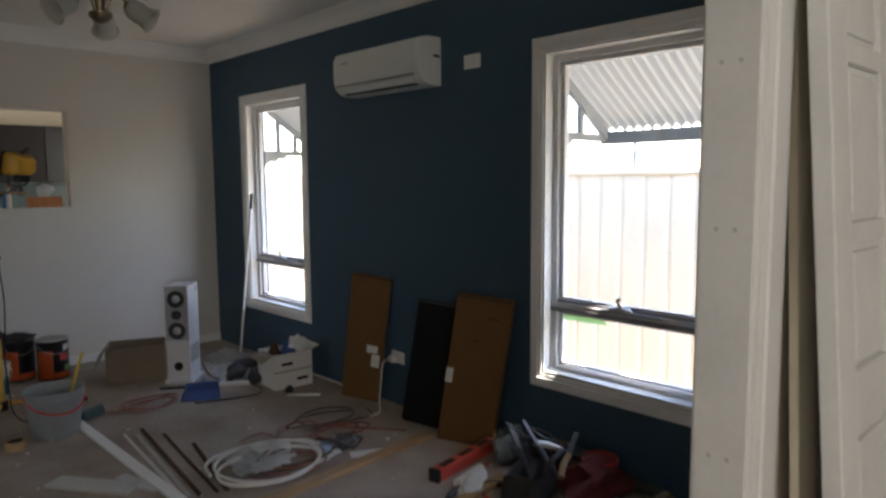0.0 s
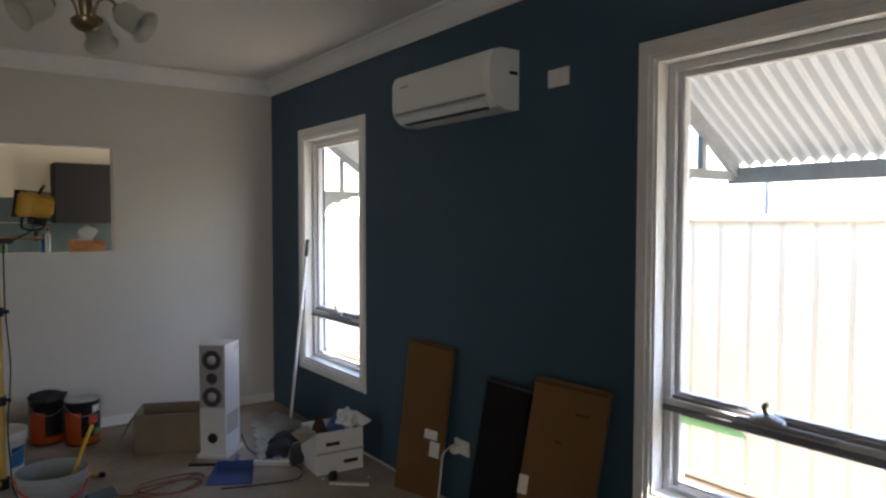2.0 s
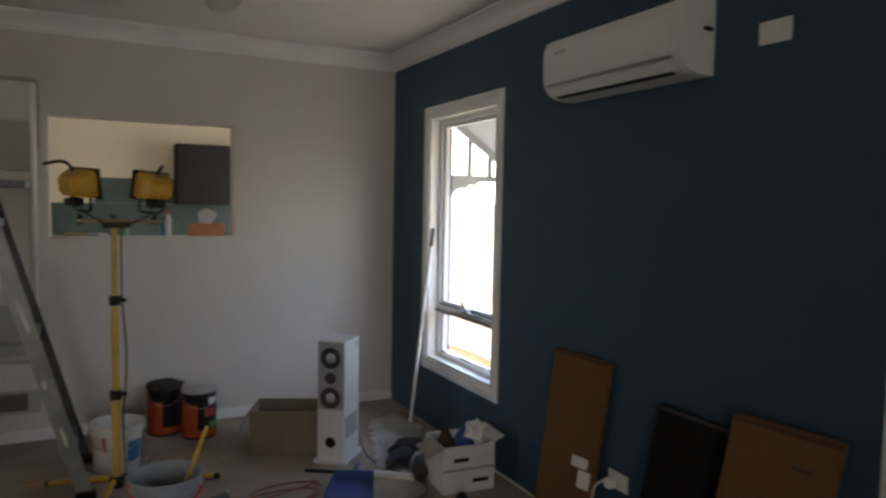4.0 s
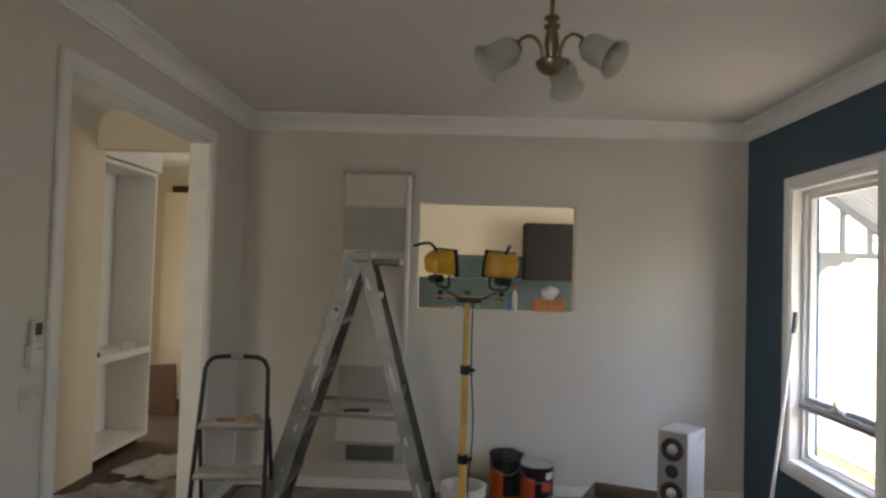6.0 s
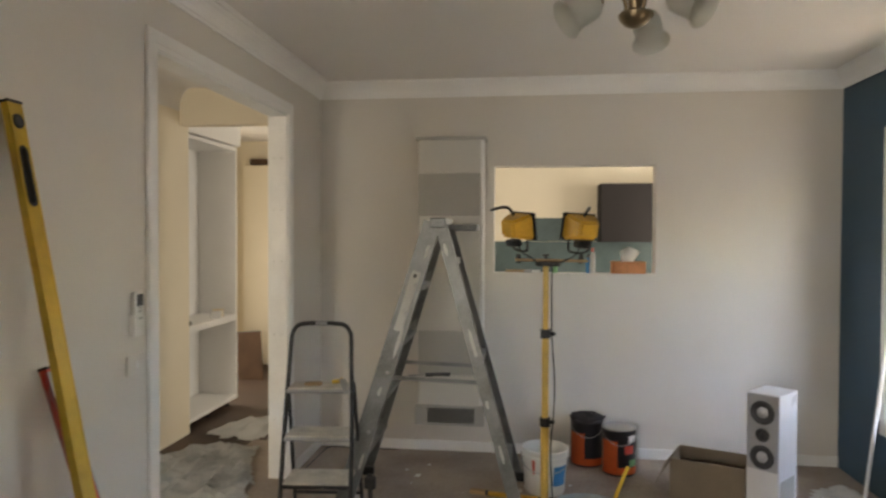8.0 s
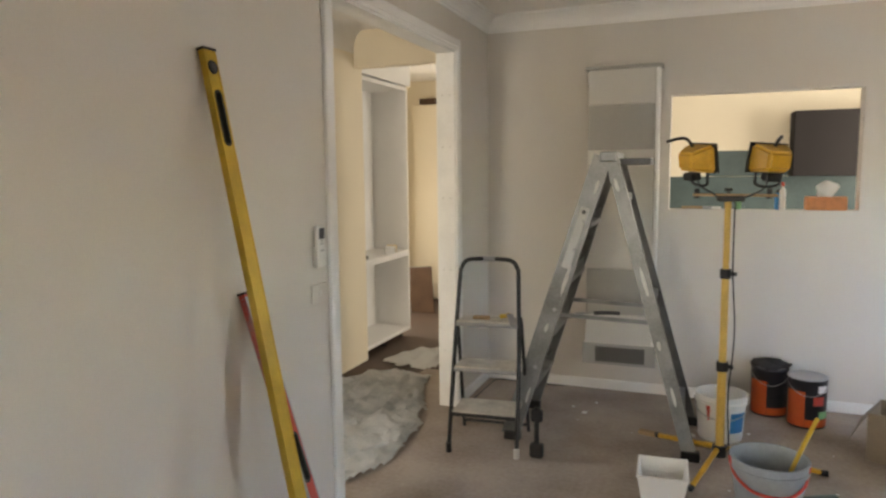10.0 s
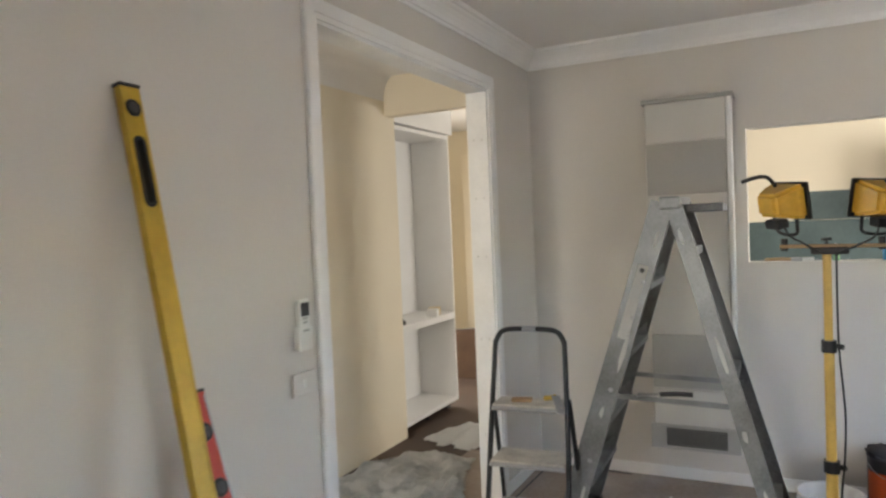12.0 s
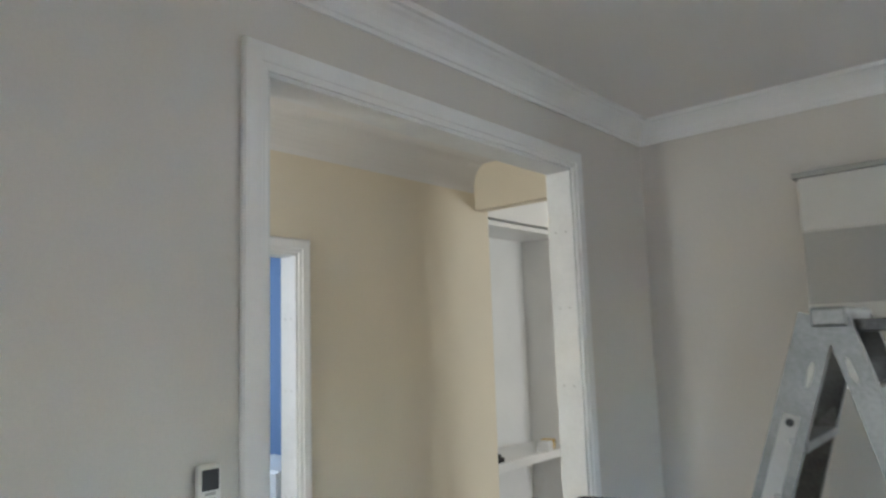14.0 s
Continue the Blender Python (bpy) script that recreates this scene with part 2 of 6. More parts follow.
def prism(outline, y0, y1, axis='y', m=None, bm=None):
    """An outline in the plane across axis, drawn out from y0 to y1."""
    b = bmesh.new()
    def at(p, v):
        return (p[0], v, p[1]) if axis == 'y' else ((v, p[0], p[1]) if axis == 'x' else (p[0], p[1], v))
    A = [b.verts.new(at(p, y0)) for p in outline]
    B = [b.verts.new(at(p, y1)) for p in outline]
    b.faces.new(A), b.faces.new(B[::-1])
    n = len(A)
    for k in range(n):
        b.faces.new((A[k], A[(k + 1) % n], B[(k + 1) % n], B[k]))
    return joined(b, bm, m)


def holed_wall(along, t0, t1, a0, a1, z0, z1, holes=()):
    """A wall along 'x' or 'y' from a0 to a1, between t0 and t1 across, with openings (a0, a1, z0, z1)."""
    us = sorted({a0, a1, *[h[0] for h in holes], *[h[1] for h in holes]})
    vs = sorted({z0, z1, *[h[2] for h in holes], *[h[3] for h in holes]})
    def solid(i, j):
        if not (0 <= i < len(us) - 1 and 0 <= j < len(vs) - 1):
            return False
        u, v = (us[i] + us[i + 1]) / 2, (vs[j] + vs[j + 1]) / 2
        return not any(h[0] < u < h[1] and h[2] < v < h[3] for h in holes)
    b = bmesh.new()
    def quad(*c):
        b.faces.new([b.verts.new((u, t, v) if along == 'x' else (t, u, v)) for u, t, v in c])
    for i in range(len(us) - 1):
        for j in range(len(vs) - 1):
            if not solid(i, j):
                continue
            u0, u1, v0, v1 = us[i], us[i + 1], vs[j], vs[j + 1]
            for t in (t0, t1):
                quad((u0, t, v0), (u1, t, v0), (u1, t, v1), (u0, t, v1))
            for di, u in ((-1, u0), (1, u1)):
                if not solid(i + di, j):
                    quad((u, t0, v0), (u, t1, v0), (u, t1, v1), (u, t0, v1))
            for dj, v in ((-1, v0), (1, v1)):
                if not solid(i, j + dj):
                    quad((u0, t0, v), (u1, t0, v), (u1, t1, v), (u0, t1, v))
    bmesh.ops.remove_doubles(b, verts=b.verts, dist=0.0005)
    return b


# ---- the house ----
XW, XE, YS, YN, H = -0.42, 2.90, 0.79, 5.79, 2.45   # the room's inner faces and its ceiling
W1, W2 = (1.435, 2.250), (4.380, 5.195)             # window openings in the blue wall
WZ = (0.425, 1.965)
OP = (3.715, 5.140, 2.136)                          # the opening to the hall
DO = (-0.15, 1.536, 2.125)                          # the opening from the front room
SV = (0.755, 1.785, 1.190, 1.888)                   # the servery

structure("wall_east", holed_wall('y', XE, XE + 0.16, YS, YN, -0.05, H + 0.05, [(*W1, *WZ), (*W2, *WZ)]), BLUE, "dark navy blue painted wall with two tall windows")
structure("wall_north", holed_wall('x', YN, YN + 0.11, XW - 0.105, XE + 0.16, -0.05, H + 0.05, [SV]), WALL, "pale warm grey painted wall with a servery opening")
structure("wall_west", holed_wall('y', XW - 0.105, XW, YS - 0.095, YN, -0.05, H + 0.05, [(OP[0], OP[1], -0.06, OP[2])]), WALL, "pale warm grey painted wall with a wide opening to the hall")
structure("wall_south", holed_wall('x', YS - 0.095, YS, XW, XE + 0.16, -0.05, H + 0.05, [(DO[0], DO[1], -0.06, DO[2])]), WALL, "pale painted wall with the wide opening walked through")
structure("floor", box(XW - 0.5, XE + 0.16, -3.0, YN + 0.05, -0.05, 0), FLOOR, "dusty grey brown floor, stained and scuffed")
structure("ceiling", box(XW - 0.105, XE + 0.16, YS - 0.095, YN + 0.11, H, H + 0.08), CEIL, "flat matt white painted ceiling")

# cornice: one moulded profile mitred round the room
CPROF = [(0.0, -0.105), (0.008, -0.105), (0.010, -0.092), (0.016, -0.088), (0.020, -0.070), (0.030, -0.052), (0.044, -0.036), (0.056, -0.027), (0.062, -0.020), (0.074, -0.016), (0.078, -0.006), (0.078, 0.0)]
b = bmesh.new()
rings = []
for d, z in CPROF:
    rings.append([b.verts.new(c) for c in ((XW + d, YS + d, H + z), (XE - d, YS + d, H + z), (XE - d, YN - d, H + z), (XW + d, YN - d, H + z))])
for A, B in zip(rings, rings[1:]):
    for k in range(4):
        b.faces.new((A[k], A[(k + 1) % 4], B[(k + 1) % 4], B[k]))
structure("cornice", b, TRIM, "white moulded plaster cornice round the ceiling", smooth=False)

# skirting: white on the north wall and the west wall, painted blue under the windows
for nm, bx, mt, lb in (("baseboard_north", (XW + 0.012, XE, YN - 0.012, YN, 0, 0.066), TRIM, "white painted skirting board"),
                       ("baseboard_west_1", (XW, XW + 0.012, YS, OP[0] - 0.066, 0, 0.066), TRIM, "white painted skirting board"),
                       ("baseboard_west_2", (XW, XW + 0.012, OP[1] + 0.076, YN, 0, 0.066), TRIM, "white painted skirting board")):
    structure(nm, box(*bx, bevel=0.003), mt, lb)


def architrave(name, face, sign, a0, a1, z1, along, w=0.068, d=0.018, z0=0.0, bottom=False, label="white moulded timber architrave"):
    """Mitred boards round an opening, on the wall's face; stepped towards the opening."""
    b = bmesh.new()
    prof = [(0.0, 0.0), (0.0, 0.6), (0.16, 0.72), (0.25, 0.72), (0.30, 0.95), (0.8, 1.0), (0.93, 0.9), (1.0, 0.55), (1.0, 0.0)]
    loops = []
    for f, h in prof:
        o, t = f * w, face + sign * (h * d + 0.001)
        c = [(a0 - o, z0 - (o if bottom else 0)), (a0 - o, z1 + o), (a1 + o, z1 + o), (a1 + o, z0 - (o if bottom else 0))]
        loops.append([b.verts.new((u, t, v) if along == 'x' else (t, u, v)) for u, v in c])
    for A, B in zip(loops, loops[1:]):
        for k in range(4 if bottom else 3):
            b.faces.new((A[k], A[(k + 1) % 4], B[(k + 1) % 4], B[k]))
    if not bottom:
        b.faces.new([q[0] for q in loops]), b.faces.new([q[3] for q in loops])
    return structure(name, b, TRIM, label)


architrave("trim_hall_opening", XW, 1, OP[0], OP[1], OP[2], 'y')
architrave("trim_hall_opening_back", XW - 0.105, -1, OP[0], OP[1], OP[2], 'y')
architrave("trim_front_opening", YS, 1, DO[0], DO[1], DO[2], 'x')
architrave("trim_front_opening_back", YS - 0.095, -1, DO[0], DO[1], DO[2], 'x', w=0.105)


def lining(name, along, t0, t1, a0, a1, z1, label):
    """Boards that line an opening, with filled nail holes on the side boards."""
    th = 0.012
    b = bmesh.new()
    for bx in ((a0, a0 + th, 0, z1 - th), (a1 - th, a1, 0, z1 - th), (a0, a1, z1 - th, z1)):
        u0, u1, v0, v1 = bx
        box(*((u0, u1, t0 - 0.003, t1 + 0.003) if along == 'x' else (t0 - 0.003, t1 + 0.003, u0, u1)), v0, v1, bevel=0.0015, bm=b)
    ob = structure(name, b, JAMBW, label)
    for side in (a0 + th, a1 - th):
        for z in (0.35, 0.85, 1.28, 1.58, 1.88):
            for t in (t0 + 0.03, t1 - 0.03):
                b = bmesh.new()
                bmesh.ops.create_circle(b, cap_ends=True, segments=10, radius=0.0045)
                nrm = 1 if side == a0 + th else -1
                m = (pose(side + nrm * 0.001, t, z, 0, 90 * nrm, 0) if along == 'x' else pose(t, side + nrm * 0.001, z, -90 * nrm, 0, 0))
                bmesh.ops.transform(b, matrix=m, verts=b.verts)
                part("nail_filler", b, FILLER, ob, "grey filled nail hole")
    return ob


lining("jamb_hall_opening", 'y', XW - 0.105, XW, OP[0], OP[1], OP[2], "white primed jamb boards with filled nail holes")
lining("jamb_front_opening", 'x', YS - 0.095, YS, DO[0], DO[1], DO[2], "white primed jamb boards with filled nail holes")

# ---- hall, kitchen, bedroom and front room ----
XH, YK, XK = -1.435, 8.50, -2.60
structure("hall_floor", box(XK - 0.1, XW - 0.5, 1.5, YK, -0.05, -0.002), DARKFLOOR, "dark brown bare hall floor")
structure("kitchen_floor", box(XW - 0.5, XE + 0.16, YN + 0.05, YK, -0.05, -0.002), DARKFLOOR, "dark brown kitchen floor")
structure("hall_ceiling", box(-4.6, XW - 0.105, 1.5, YK + 0.1, H, H + 0.08), CEIL, "plain white hall ceiling")
structure("kitchen_ceiling", box(XW - 0.105, XE + 0.16, YN + 0.11, YK + 0.1, H, H + 0.08), CEIL, "plain white kitchen ceiling")
structure("wall_hall_west", holed_wall('y', XH - 0.1, XH, 1.5, 5.925, -0.05, H, [(3.80, 4.568, -0.06, 1.86)]), CREAM, "cream painted hall wall with a doorway")
RC = 0.16
cove = [(XH - 0.003, H + 0.003), (XH - 0.003, H - RC)] + [(XH + 0.09 - 0.09 * math.cos(radians(a)), H - RC + RC * math.sin(radians(a))) for a in range(0, 91, 10)] + [(XH + 0.09, H + 0.003)]
structure("trim_hall_cove", prism(cove, 1.51, 5.81), CEIL, "plain white hall coving")
structure("wall_hall_beam", box(XH + 0.002, XW - 0.105, 5.80, 5.879, 2.19, H), CREAM, "cream painted dropped beam over the hall")
structure("wall_hall_south", box(XH, XW - 0.105, 1.4, 1.5, -0.05, H), CREAM, "plain cream hall end wall")
structure("wall_over_shelves", box(XH - 0.34, XH, 5.926, 6.82, 2.17, H), TRIM, "white panel above the built-in shelves")
structure("wall_behind_shelves", box(XH - 0.46, XH - 0.37, 5.926, 6.82, -0.05, H), CREAM, "cream wall behind the built-in shelves")
structure("wall_kitchen_north", box(XK - 0.1, XE + 0.16, YK, YK + 0.1, -0.05, H), CREAM, "cream painted kitchen wall")
structure("wall_kitchen_south", box(XK - 0.1, XH - 0.1, 5.88, 5.925, -0.05, H), CREAM, "plain cream kitchen wall")
structure("wall_kitchen_west", box(XK - 0.1, XK, 5.926, YK, -0.05, H), CREAM, "plain cream kitchen wall")
structure("wall_kitchen_east", box(XE, XE + 0.16, YN + 0.11, YK, -0.05, H), CREAM, "plain cream kitchen wall")
structure("wall_bedroom", holed_wall('y', -4.6, -4.5, 1.5, 6.5, -0.05, H), BLUEGLOW, "blue painted bedroom wall")
structure("wall_bedroom_north", box(-4.5, XH - 0.1, 5.78, 5.879, -0.05, H), BLUEGLOW, "blue painted bedroom wall")
structure("wall_bedroom_south", box(-4.5, XH - 0.1, 1.4, 1.5, -0.05, H), BLUEGLOW, "blue painted bedroom wall")
structure("bedroom_floor", box(-4.6, XK - 0.1, 1.5, 5.9, -0.05, -0.002), DARKFLOOR, "dark brown bedroom floor")
architrave("trim_bedroom_door", XH, 1, 3.80, 4.568, 1.86, 'y', w=0.06)
lining("jamb_bedroom_door", 'y', XH - 0.1, XH, 3.80, 4.568, 1.86, "white door jamb boards")
structure("wall_front_east", box(XE, XE + 0.16, -3.0, YS - 0.095, -0.05, H), WALL, "plain front room wall")
structure("wall_front_west", box(XW - 0.5, XW - 0.4, -3.0, YS - 0.095, -0.05, H), WALL, "plain front room wall")
structure("wall_front_return", box(XW - 0.5, XW, YS - 0.095, YS, -0.05, H), WALL, "plain front room wall")
structure("wall_front_south", box(XW - 0.5, XE + 0.16, -3.1, -3.0, -0.05, H), WALL, "plain front room wall")
structure("front_ceiling", box(XW - 0.5, XE + 0.16, -3.1, YS - 0.095, H, H + 0.08), CEIL, "plain white front room ceiling")


# ---- windows ----
def window(name, y0, y1, tape=False):
    z0, z1 = WZ
    w = tagged(new(name), "tall white window with a fixed upper pane and a winding lower sash", "window", kind="structure")
    w.location = (XE, y0, z0)
    def put(nm, bm, mt, par=w, lb="", smooth=False):
        bmesh.ops.translate(bm, vec=(-XE, -y0, -z0), verts=bm.verts)
        return part(nm, bm, mt, par, lb, smooth)
    # moulded architrave on the wall's face, all round
    b = bmesh.new()
    prof = [(0.0, 0.0), (0.0, 0.6), (0.16, 0.72), (0.25, 0.72), (0.30, 0.95), (0.8, 1.0), (0.93, 0.9), (1.0, 0.55), (1.0, 0.0)]
    loops = []
    for f, h in prof:
        o, t = f * 0.066, XE - (h * 0.018 + 0.001)
        loops.append([b.verts.new((t, u, v)) for u, v in ((y0 - o, z0 - o), (y0 - o, z1 + o), (y1 + o, z1 + o), (y1 + o, z0 - o))])
    for A, B in zip(loops, loops[1:]):
        for k in range(4):
            b.faces.new((A[k], A[(k + 1) % 4], B[(k + 1) % 4], B[k]))
    put("architrave", b, TRIM)
    # reveal boards
    b = bmesh.new()
    for bx in ((y0, y0 + 0.012, z0, z1), (y1 - 0.012, y1, z0, z1), (y0 + 0.012, y1 - 0.012, z1 - 0.012, z1)):
        box(XE - 0.004, XE + 0.06, *bx, bm=b)
    put("reveal", b, TRIM)
    put("window_sill", box(XE - 0.006, XE + 0.075, y0 + 0.012, y1 - 0.012, z0, z0 + 0.018, bevel=0.003), TRIM, lb="white inner sill in strong daylight")
    # fixed frame of two steps
    b = bmesh.new()
    for o, w_, xa, xb in ((0.012, 0.030, 0.055, 0.12), (0.042, 0.022, 0.075, 0.11)):
        for bx in ((y0 + o, y0 + o + w_, z0 + 0.018, z1 - 0.012), (y1 - o - w_, y1 - o, z0 + 0.018, z1 - 0.012)):
            box(XE + xa, XE + xb, *bx, bevel=0.003, bm=b)
        box(XE + xa, XE + xb, y0 + o + w_, y1 - o - w_, z1 - o - w_, z1 - o, bevel=0.003, bm=b)
        box(XE + xa, XE + xb, y0 + o + w_, y1 - o - w_, z0 + o + 0.004, z0 + o + w_ - 0.006, bevel=0.003, bm=b)
    put("window_frame", b, WINALU, lb="white aluminium window frame")
    ya, yb = y0 + 0.064, y1 - 0.064
    # the rail's lower edge is darker grey, with its underside's shade in the colour
    r = put("transom_rail", box(XE + 0.045, XE + 0.112, y0 + 0.013, y1 - 0.013, 0.732, 0.754, bevel=0.004), RAILALU, lb="lower edge of the aluminium transom rail, shade put into its grey")
    put("rail_face", box(XE + 0.050, XE + 0.110, y0 + 0.013, y1 - 0.013, 0.754, 0.776, bevel=0.003), WINALU, r, "white upper face of the rail")
    put("rail_ledge", box(XE + 0.062, XE + 0.106, y0 + 0.040, y1 - 0.040, 0.776, 0.790, bevel=0.003), RAILALU, r)
    put("glazing_bead", box(XE + 0.072, XE + 0.100, y0 + 0.055, y1 - 0.055, 0.790, 0.802, bevel=0.003), WINALU, r)
    put("rail_track", box(XE + 0.040, XE + 0.075, (y0 + y1) / 2 - 0.20, (y0 + y1) / 2 + 0.11, 0.764, 0.779, bevel=0.003), STEEL, r)
    yc = (y0 + y1) / 2 + 0.01
    put("winder", lathe([(0.001, 0.804), (0.030, 0.801), (0.054, 0.791), (0.060, 0.780), (0.060, 0.774)], 20, pose(XE + 0.055, yc, 0, 0, 0, 0) @ Matrix.Diagonal((0.55, 1, 1, 1))), STEEL, r, "steel window winder", True)
    put("winder_knob", sweep([(XE + 0.05, yc, 0.80), (XE + 0.040, yc + 0.005, 0.820), (XE + 0.036, yc + 0.002, 0.832), (XE + 0.038, yc - 0.008, 0.838)], 0.008, 8, smooth_steps=4), BRONZE, r, "small brass knob", True)
    # same dark grey, standing in for shade below the rail
    put("sash", box(XE + 0.08, XE + 0.105, ya - 0.022, yb + 0.022, 0.718, 0.7295, bevel=0.003), RAILALU, lb="sash edge under the rail, coloured dark for shade")
    for za, zb in ((0.802, z1 - 0.064), (z0 + 0.05, 0.718)):
        p = put("pane", box(XE + 0.090, XE + 0.094, ya, yb, za, zb), GLASS)
        p.visible_shadow = False
    if tape:
        put("masking_tape", slab([(XE + 0.082, y1 - 0.066, 0.728), (XE + 0.082, y1 - 0.066, 0.690), (XE + 0.082, y1 - 0.315, 0.694), (XE + 0.082, y1 - 0.285, 0.728)], (0.001, 0, 0)), TAPE, r, "strip of pale green masking tape")
    return w


window("window_1", *W1, tape=True)
window("window_2", *W2)


# ---- outside ----
structure("ground", box(-60, 60, -60, 60, -0.62, -0.55), GROUND, "bare ground outside")
b = bmesh.new()
FX, FT = 4.70, 1.40
outline = []
y = -4.0
while y < 13:
    outline += [(y, 0.0), (y + 0.085, 0.0), (y + 0.10, 0.012), (y + 0.125, 0.012), (y + 0.14, 0.0)]
    y += 0.19
lo = [b.verts.new((FX + d, u, -0.56)) for u, d in outline]
hi = [b.verts.new((FX + d, u, FT)) for u, d in outline]
for k in range(len(outline) - 1):
    b.faces.new((lo[k], lo[k + 1], hi[k + 1], hi[k]))
fence = thing("fence", pose(FX, 4, -0.55), "cream ribbed steel boundary fence in bright sun", "fence")
bmesh.ops.translate(b, vec=(-FX, -4, 0.55), verts=b.verts)
part("sheet", b, FENCE, fence)
part("bottom_rail", box(-0.030, 0.012, -8, 9, 0.335, 0.375, bevel=0.006), FENCE, fence)
part("post", box(-0.02, 0.02, -1.175, -1.145, FT + 0.59, FT + 0.80, bevel=0.005), HOODT, fence, "grey post stub above the fence")
part("top_rail", box(-0.020, 0.030, -8, 9, FT + 0.55, FT + 0.59, bevel=0.006), FENCE, fence)
part("plinth_board", box(-0.055, -0.003, -8, 9, 0.0, 0.17, bevel=0.006), HEAT_C, fence, "pale plinth board")
part("plinth_board", box(-0.045, -0.003, -8, 9, 0.185, 0.325, bevel=0.006), TIMBER, fence, "weathered timber plinth board")


def sunhood(y0, y1):
    """A corrugated awning on timber side frames with a curved bracket."""
    zt, zb, pr = 2.06, 1.60, 0.62   # top at the wall, bottom rail, how far it stands out
    x0 = XE + 0.165
    t = thing("sunhood", pose(x0, (y0 + y1) / 2, zb), "corrugated window awning on grey timber brackets", "awning", "window awnings")
    hw = (y1 - y0) / 2
    b = bmesh.new()
    rows = []
    nseg = int((y1 - y0 + 0.1) / 0.0095)
    for x, z in ((0.0, zt - zb + 0.02), (pr * 0.5, (zt - zb) * 0.55 + 0.02), (pr + 0.05, 0.05)):
        rows.append([b.verts.new((x, -hw - 0.05 + 0.0095 * k, z + 0.012 * math.sin(math.pi * k / 3))) for k in range(nseg + 1)])
    for A, B in zip(rows, rows[1:]):
        for k in range(nseg):
            b.faces.new((A[k], A[k + 1], B[k + 1], B[k]))
    part("roof_sheet", b, HOOD, t, "pale corrugated sheet lit through by the sky")
    part("front_beam", box(pr - 0.02, pr + 0.02, -hw, hw, -0.035, 0.035, bevel=0.004), HOODT, t)
    for s in (-1, 1):
        yy = s * (hw - 0.02)
        f = part("side_frame", slab([(0.0, yy, zt - zb), (0.0, yy, zt - zb - 0.06), (pr, yy, -0.02), (pr, yy, 0.035)], (0, 0.03 * -s, 0)), HOODT, t)
        part("bottom_rail", box(0.0, pr - 0.02, yy - 0.015, yy + 0.015, -0.02, 0.02), HOODT, f)
        for q in (0.06, 0.22, 0.38):
            h = (zt - zb) * (1 - q / pr) - 0.01
            part("batten", box(q - 0.016, q + 0.016, yy - 0.012, yy + 0.012, 0.02, max(h, 0.06)), HOODT, f)
        # fretted bracket under the rail
        out = [(0.0, -0.02), (0.30, -0.02), (0.27, -0.05), (0.22, -0.045), (0.19, -0.075), (0.14, -0.07), (0.10, -0.10), (0.075, -0.15), (0.085, -0.20), (0.06, -0.23), (0.03, -0.25), (0.035, -0.29), (0.0, -0.31)]
        part("fret_bracket", prism(out, yy - 0.01, yy + 0.01), HOODT, f, "curved fretwork bracket")
    return t


sunhood(W1[0] - 0.12, W1[1] + 0.20)
sunhood(W2[0] - 0.20, W2[1] + 0.20)

# ---- fixed things of the room ----
def air_conditioner():
    t = thing("air_conditioner", pose(XE, 3.35, 1.878), "white wall-mounted split air conditioner, switched off", "air conditioner")
    hw = 0.39
    out = [(0.0, 0.26), (-0.10, 0.26), (-0.150, 0.245), (-0.167, 0.205), (-0.167, 0.085), (-0.155, 0.045), (-0.125, 0.015), (-0.08, 0.0), (0.0, 0.0)]
    b = prism([(x, z) for x, z in out], -hw + 0.02, hw - 0.02)
    bmesh.ops.bevel(b, geom=[e for e in b.edges if abs(e.verts[0].co.y - e.verts[1].co.y) > 0.1], offset=0.006, segments=2, affect='EDGES')
    part("body", b, AC_W, t, smooth=True)
    for s in (-1, 1):
        out2 = [(x * 0.985, 0.13 + (z - 0.13) * 0.985) for x, z in out]
        b = prism(out2, s * hw, s * (hw - 0.0195))
        part("end_cap", b, AC_W, t, smooth=True)
    part("front_panel", slab([(-0.170, -hw + 0.03, 0.20), (-0.170, hw - 0.03, 0.20), (-0.168, hw - 0.03, 0.062), (-0.168, -hw + 0.03, 0.062)], (-0.003, 0, 0)), AC_W, t)
    part("chrome_strip", slab([(-0.166, -hw + 0.03, 0.060), (-0.166, hw - 0.03, 0.060), (-0.162, hw - 0.03, 0.050), (-0.162, -hw + 0.03, 0.050)], (-0.003, 0, 0)), STEEL, t, "thin chrome strip")
    part("louvre", slab([(-0.158, -hw + 0.05, 0.046), (-0.158, hw - 0.05, 0.046), (-0.130, hw - 0.05, 0.016), (-0.130, -hw + 0.05, 0.016)], (-0.004, 0, -0.004)), AC_W, t)
    part("outlet_slot", slab([(-0.131, -hw + 0.06, 0.014), (-0.131, hw - 0.06, 0.014), (-0.112, hw - 0.06, 0.006), (-0.112, -hw + 0.06, 0.006)], (-0.003, 0, -0.003)), BLACK, t, "dark air outlet slot")
    part("side_catch", box(-0.055, -0.012, -hw - 0.004, -hw, 0.150, 0.164), BLACK, t, "black slot in the end cap")
    part("badge", box(-0.1745, -0.1735, hw - 0.16, hw - 0.09, 0.178, 0.188), HEAT_G, t, "small grey badge")


air_conditioner()


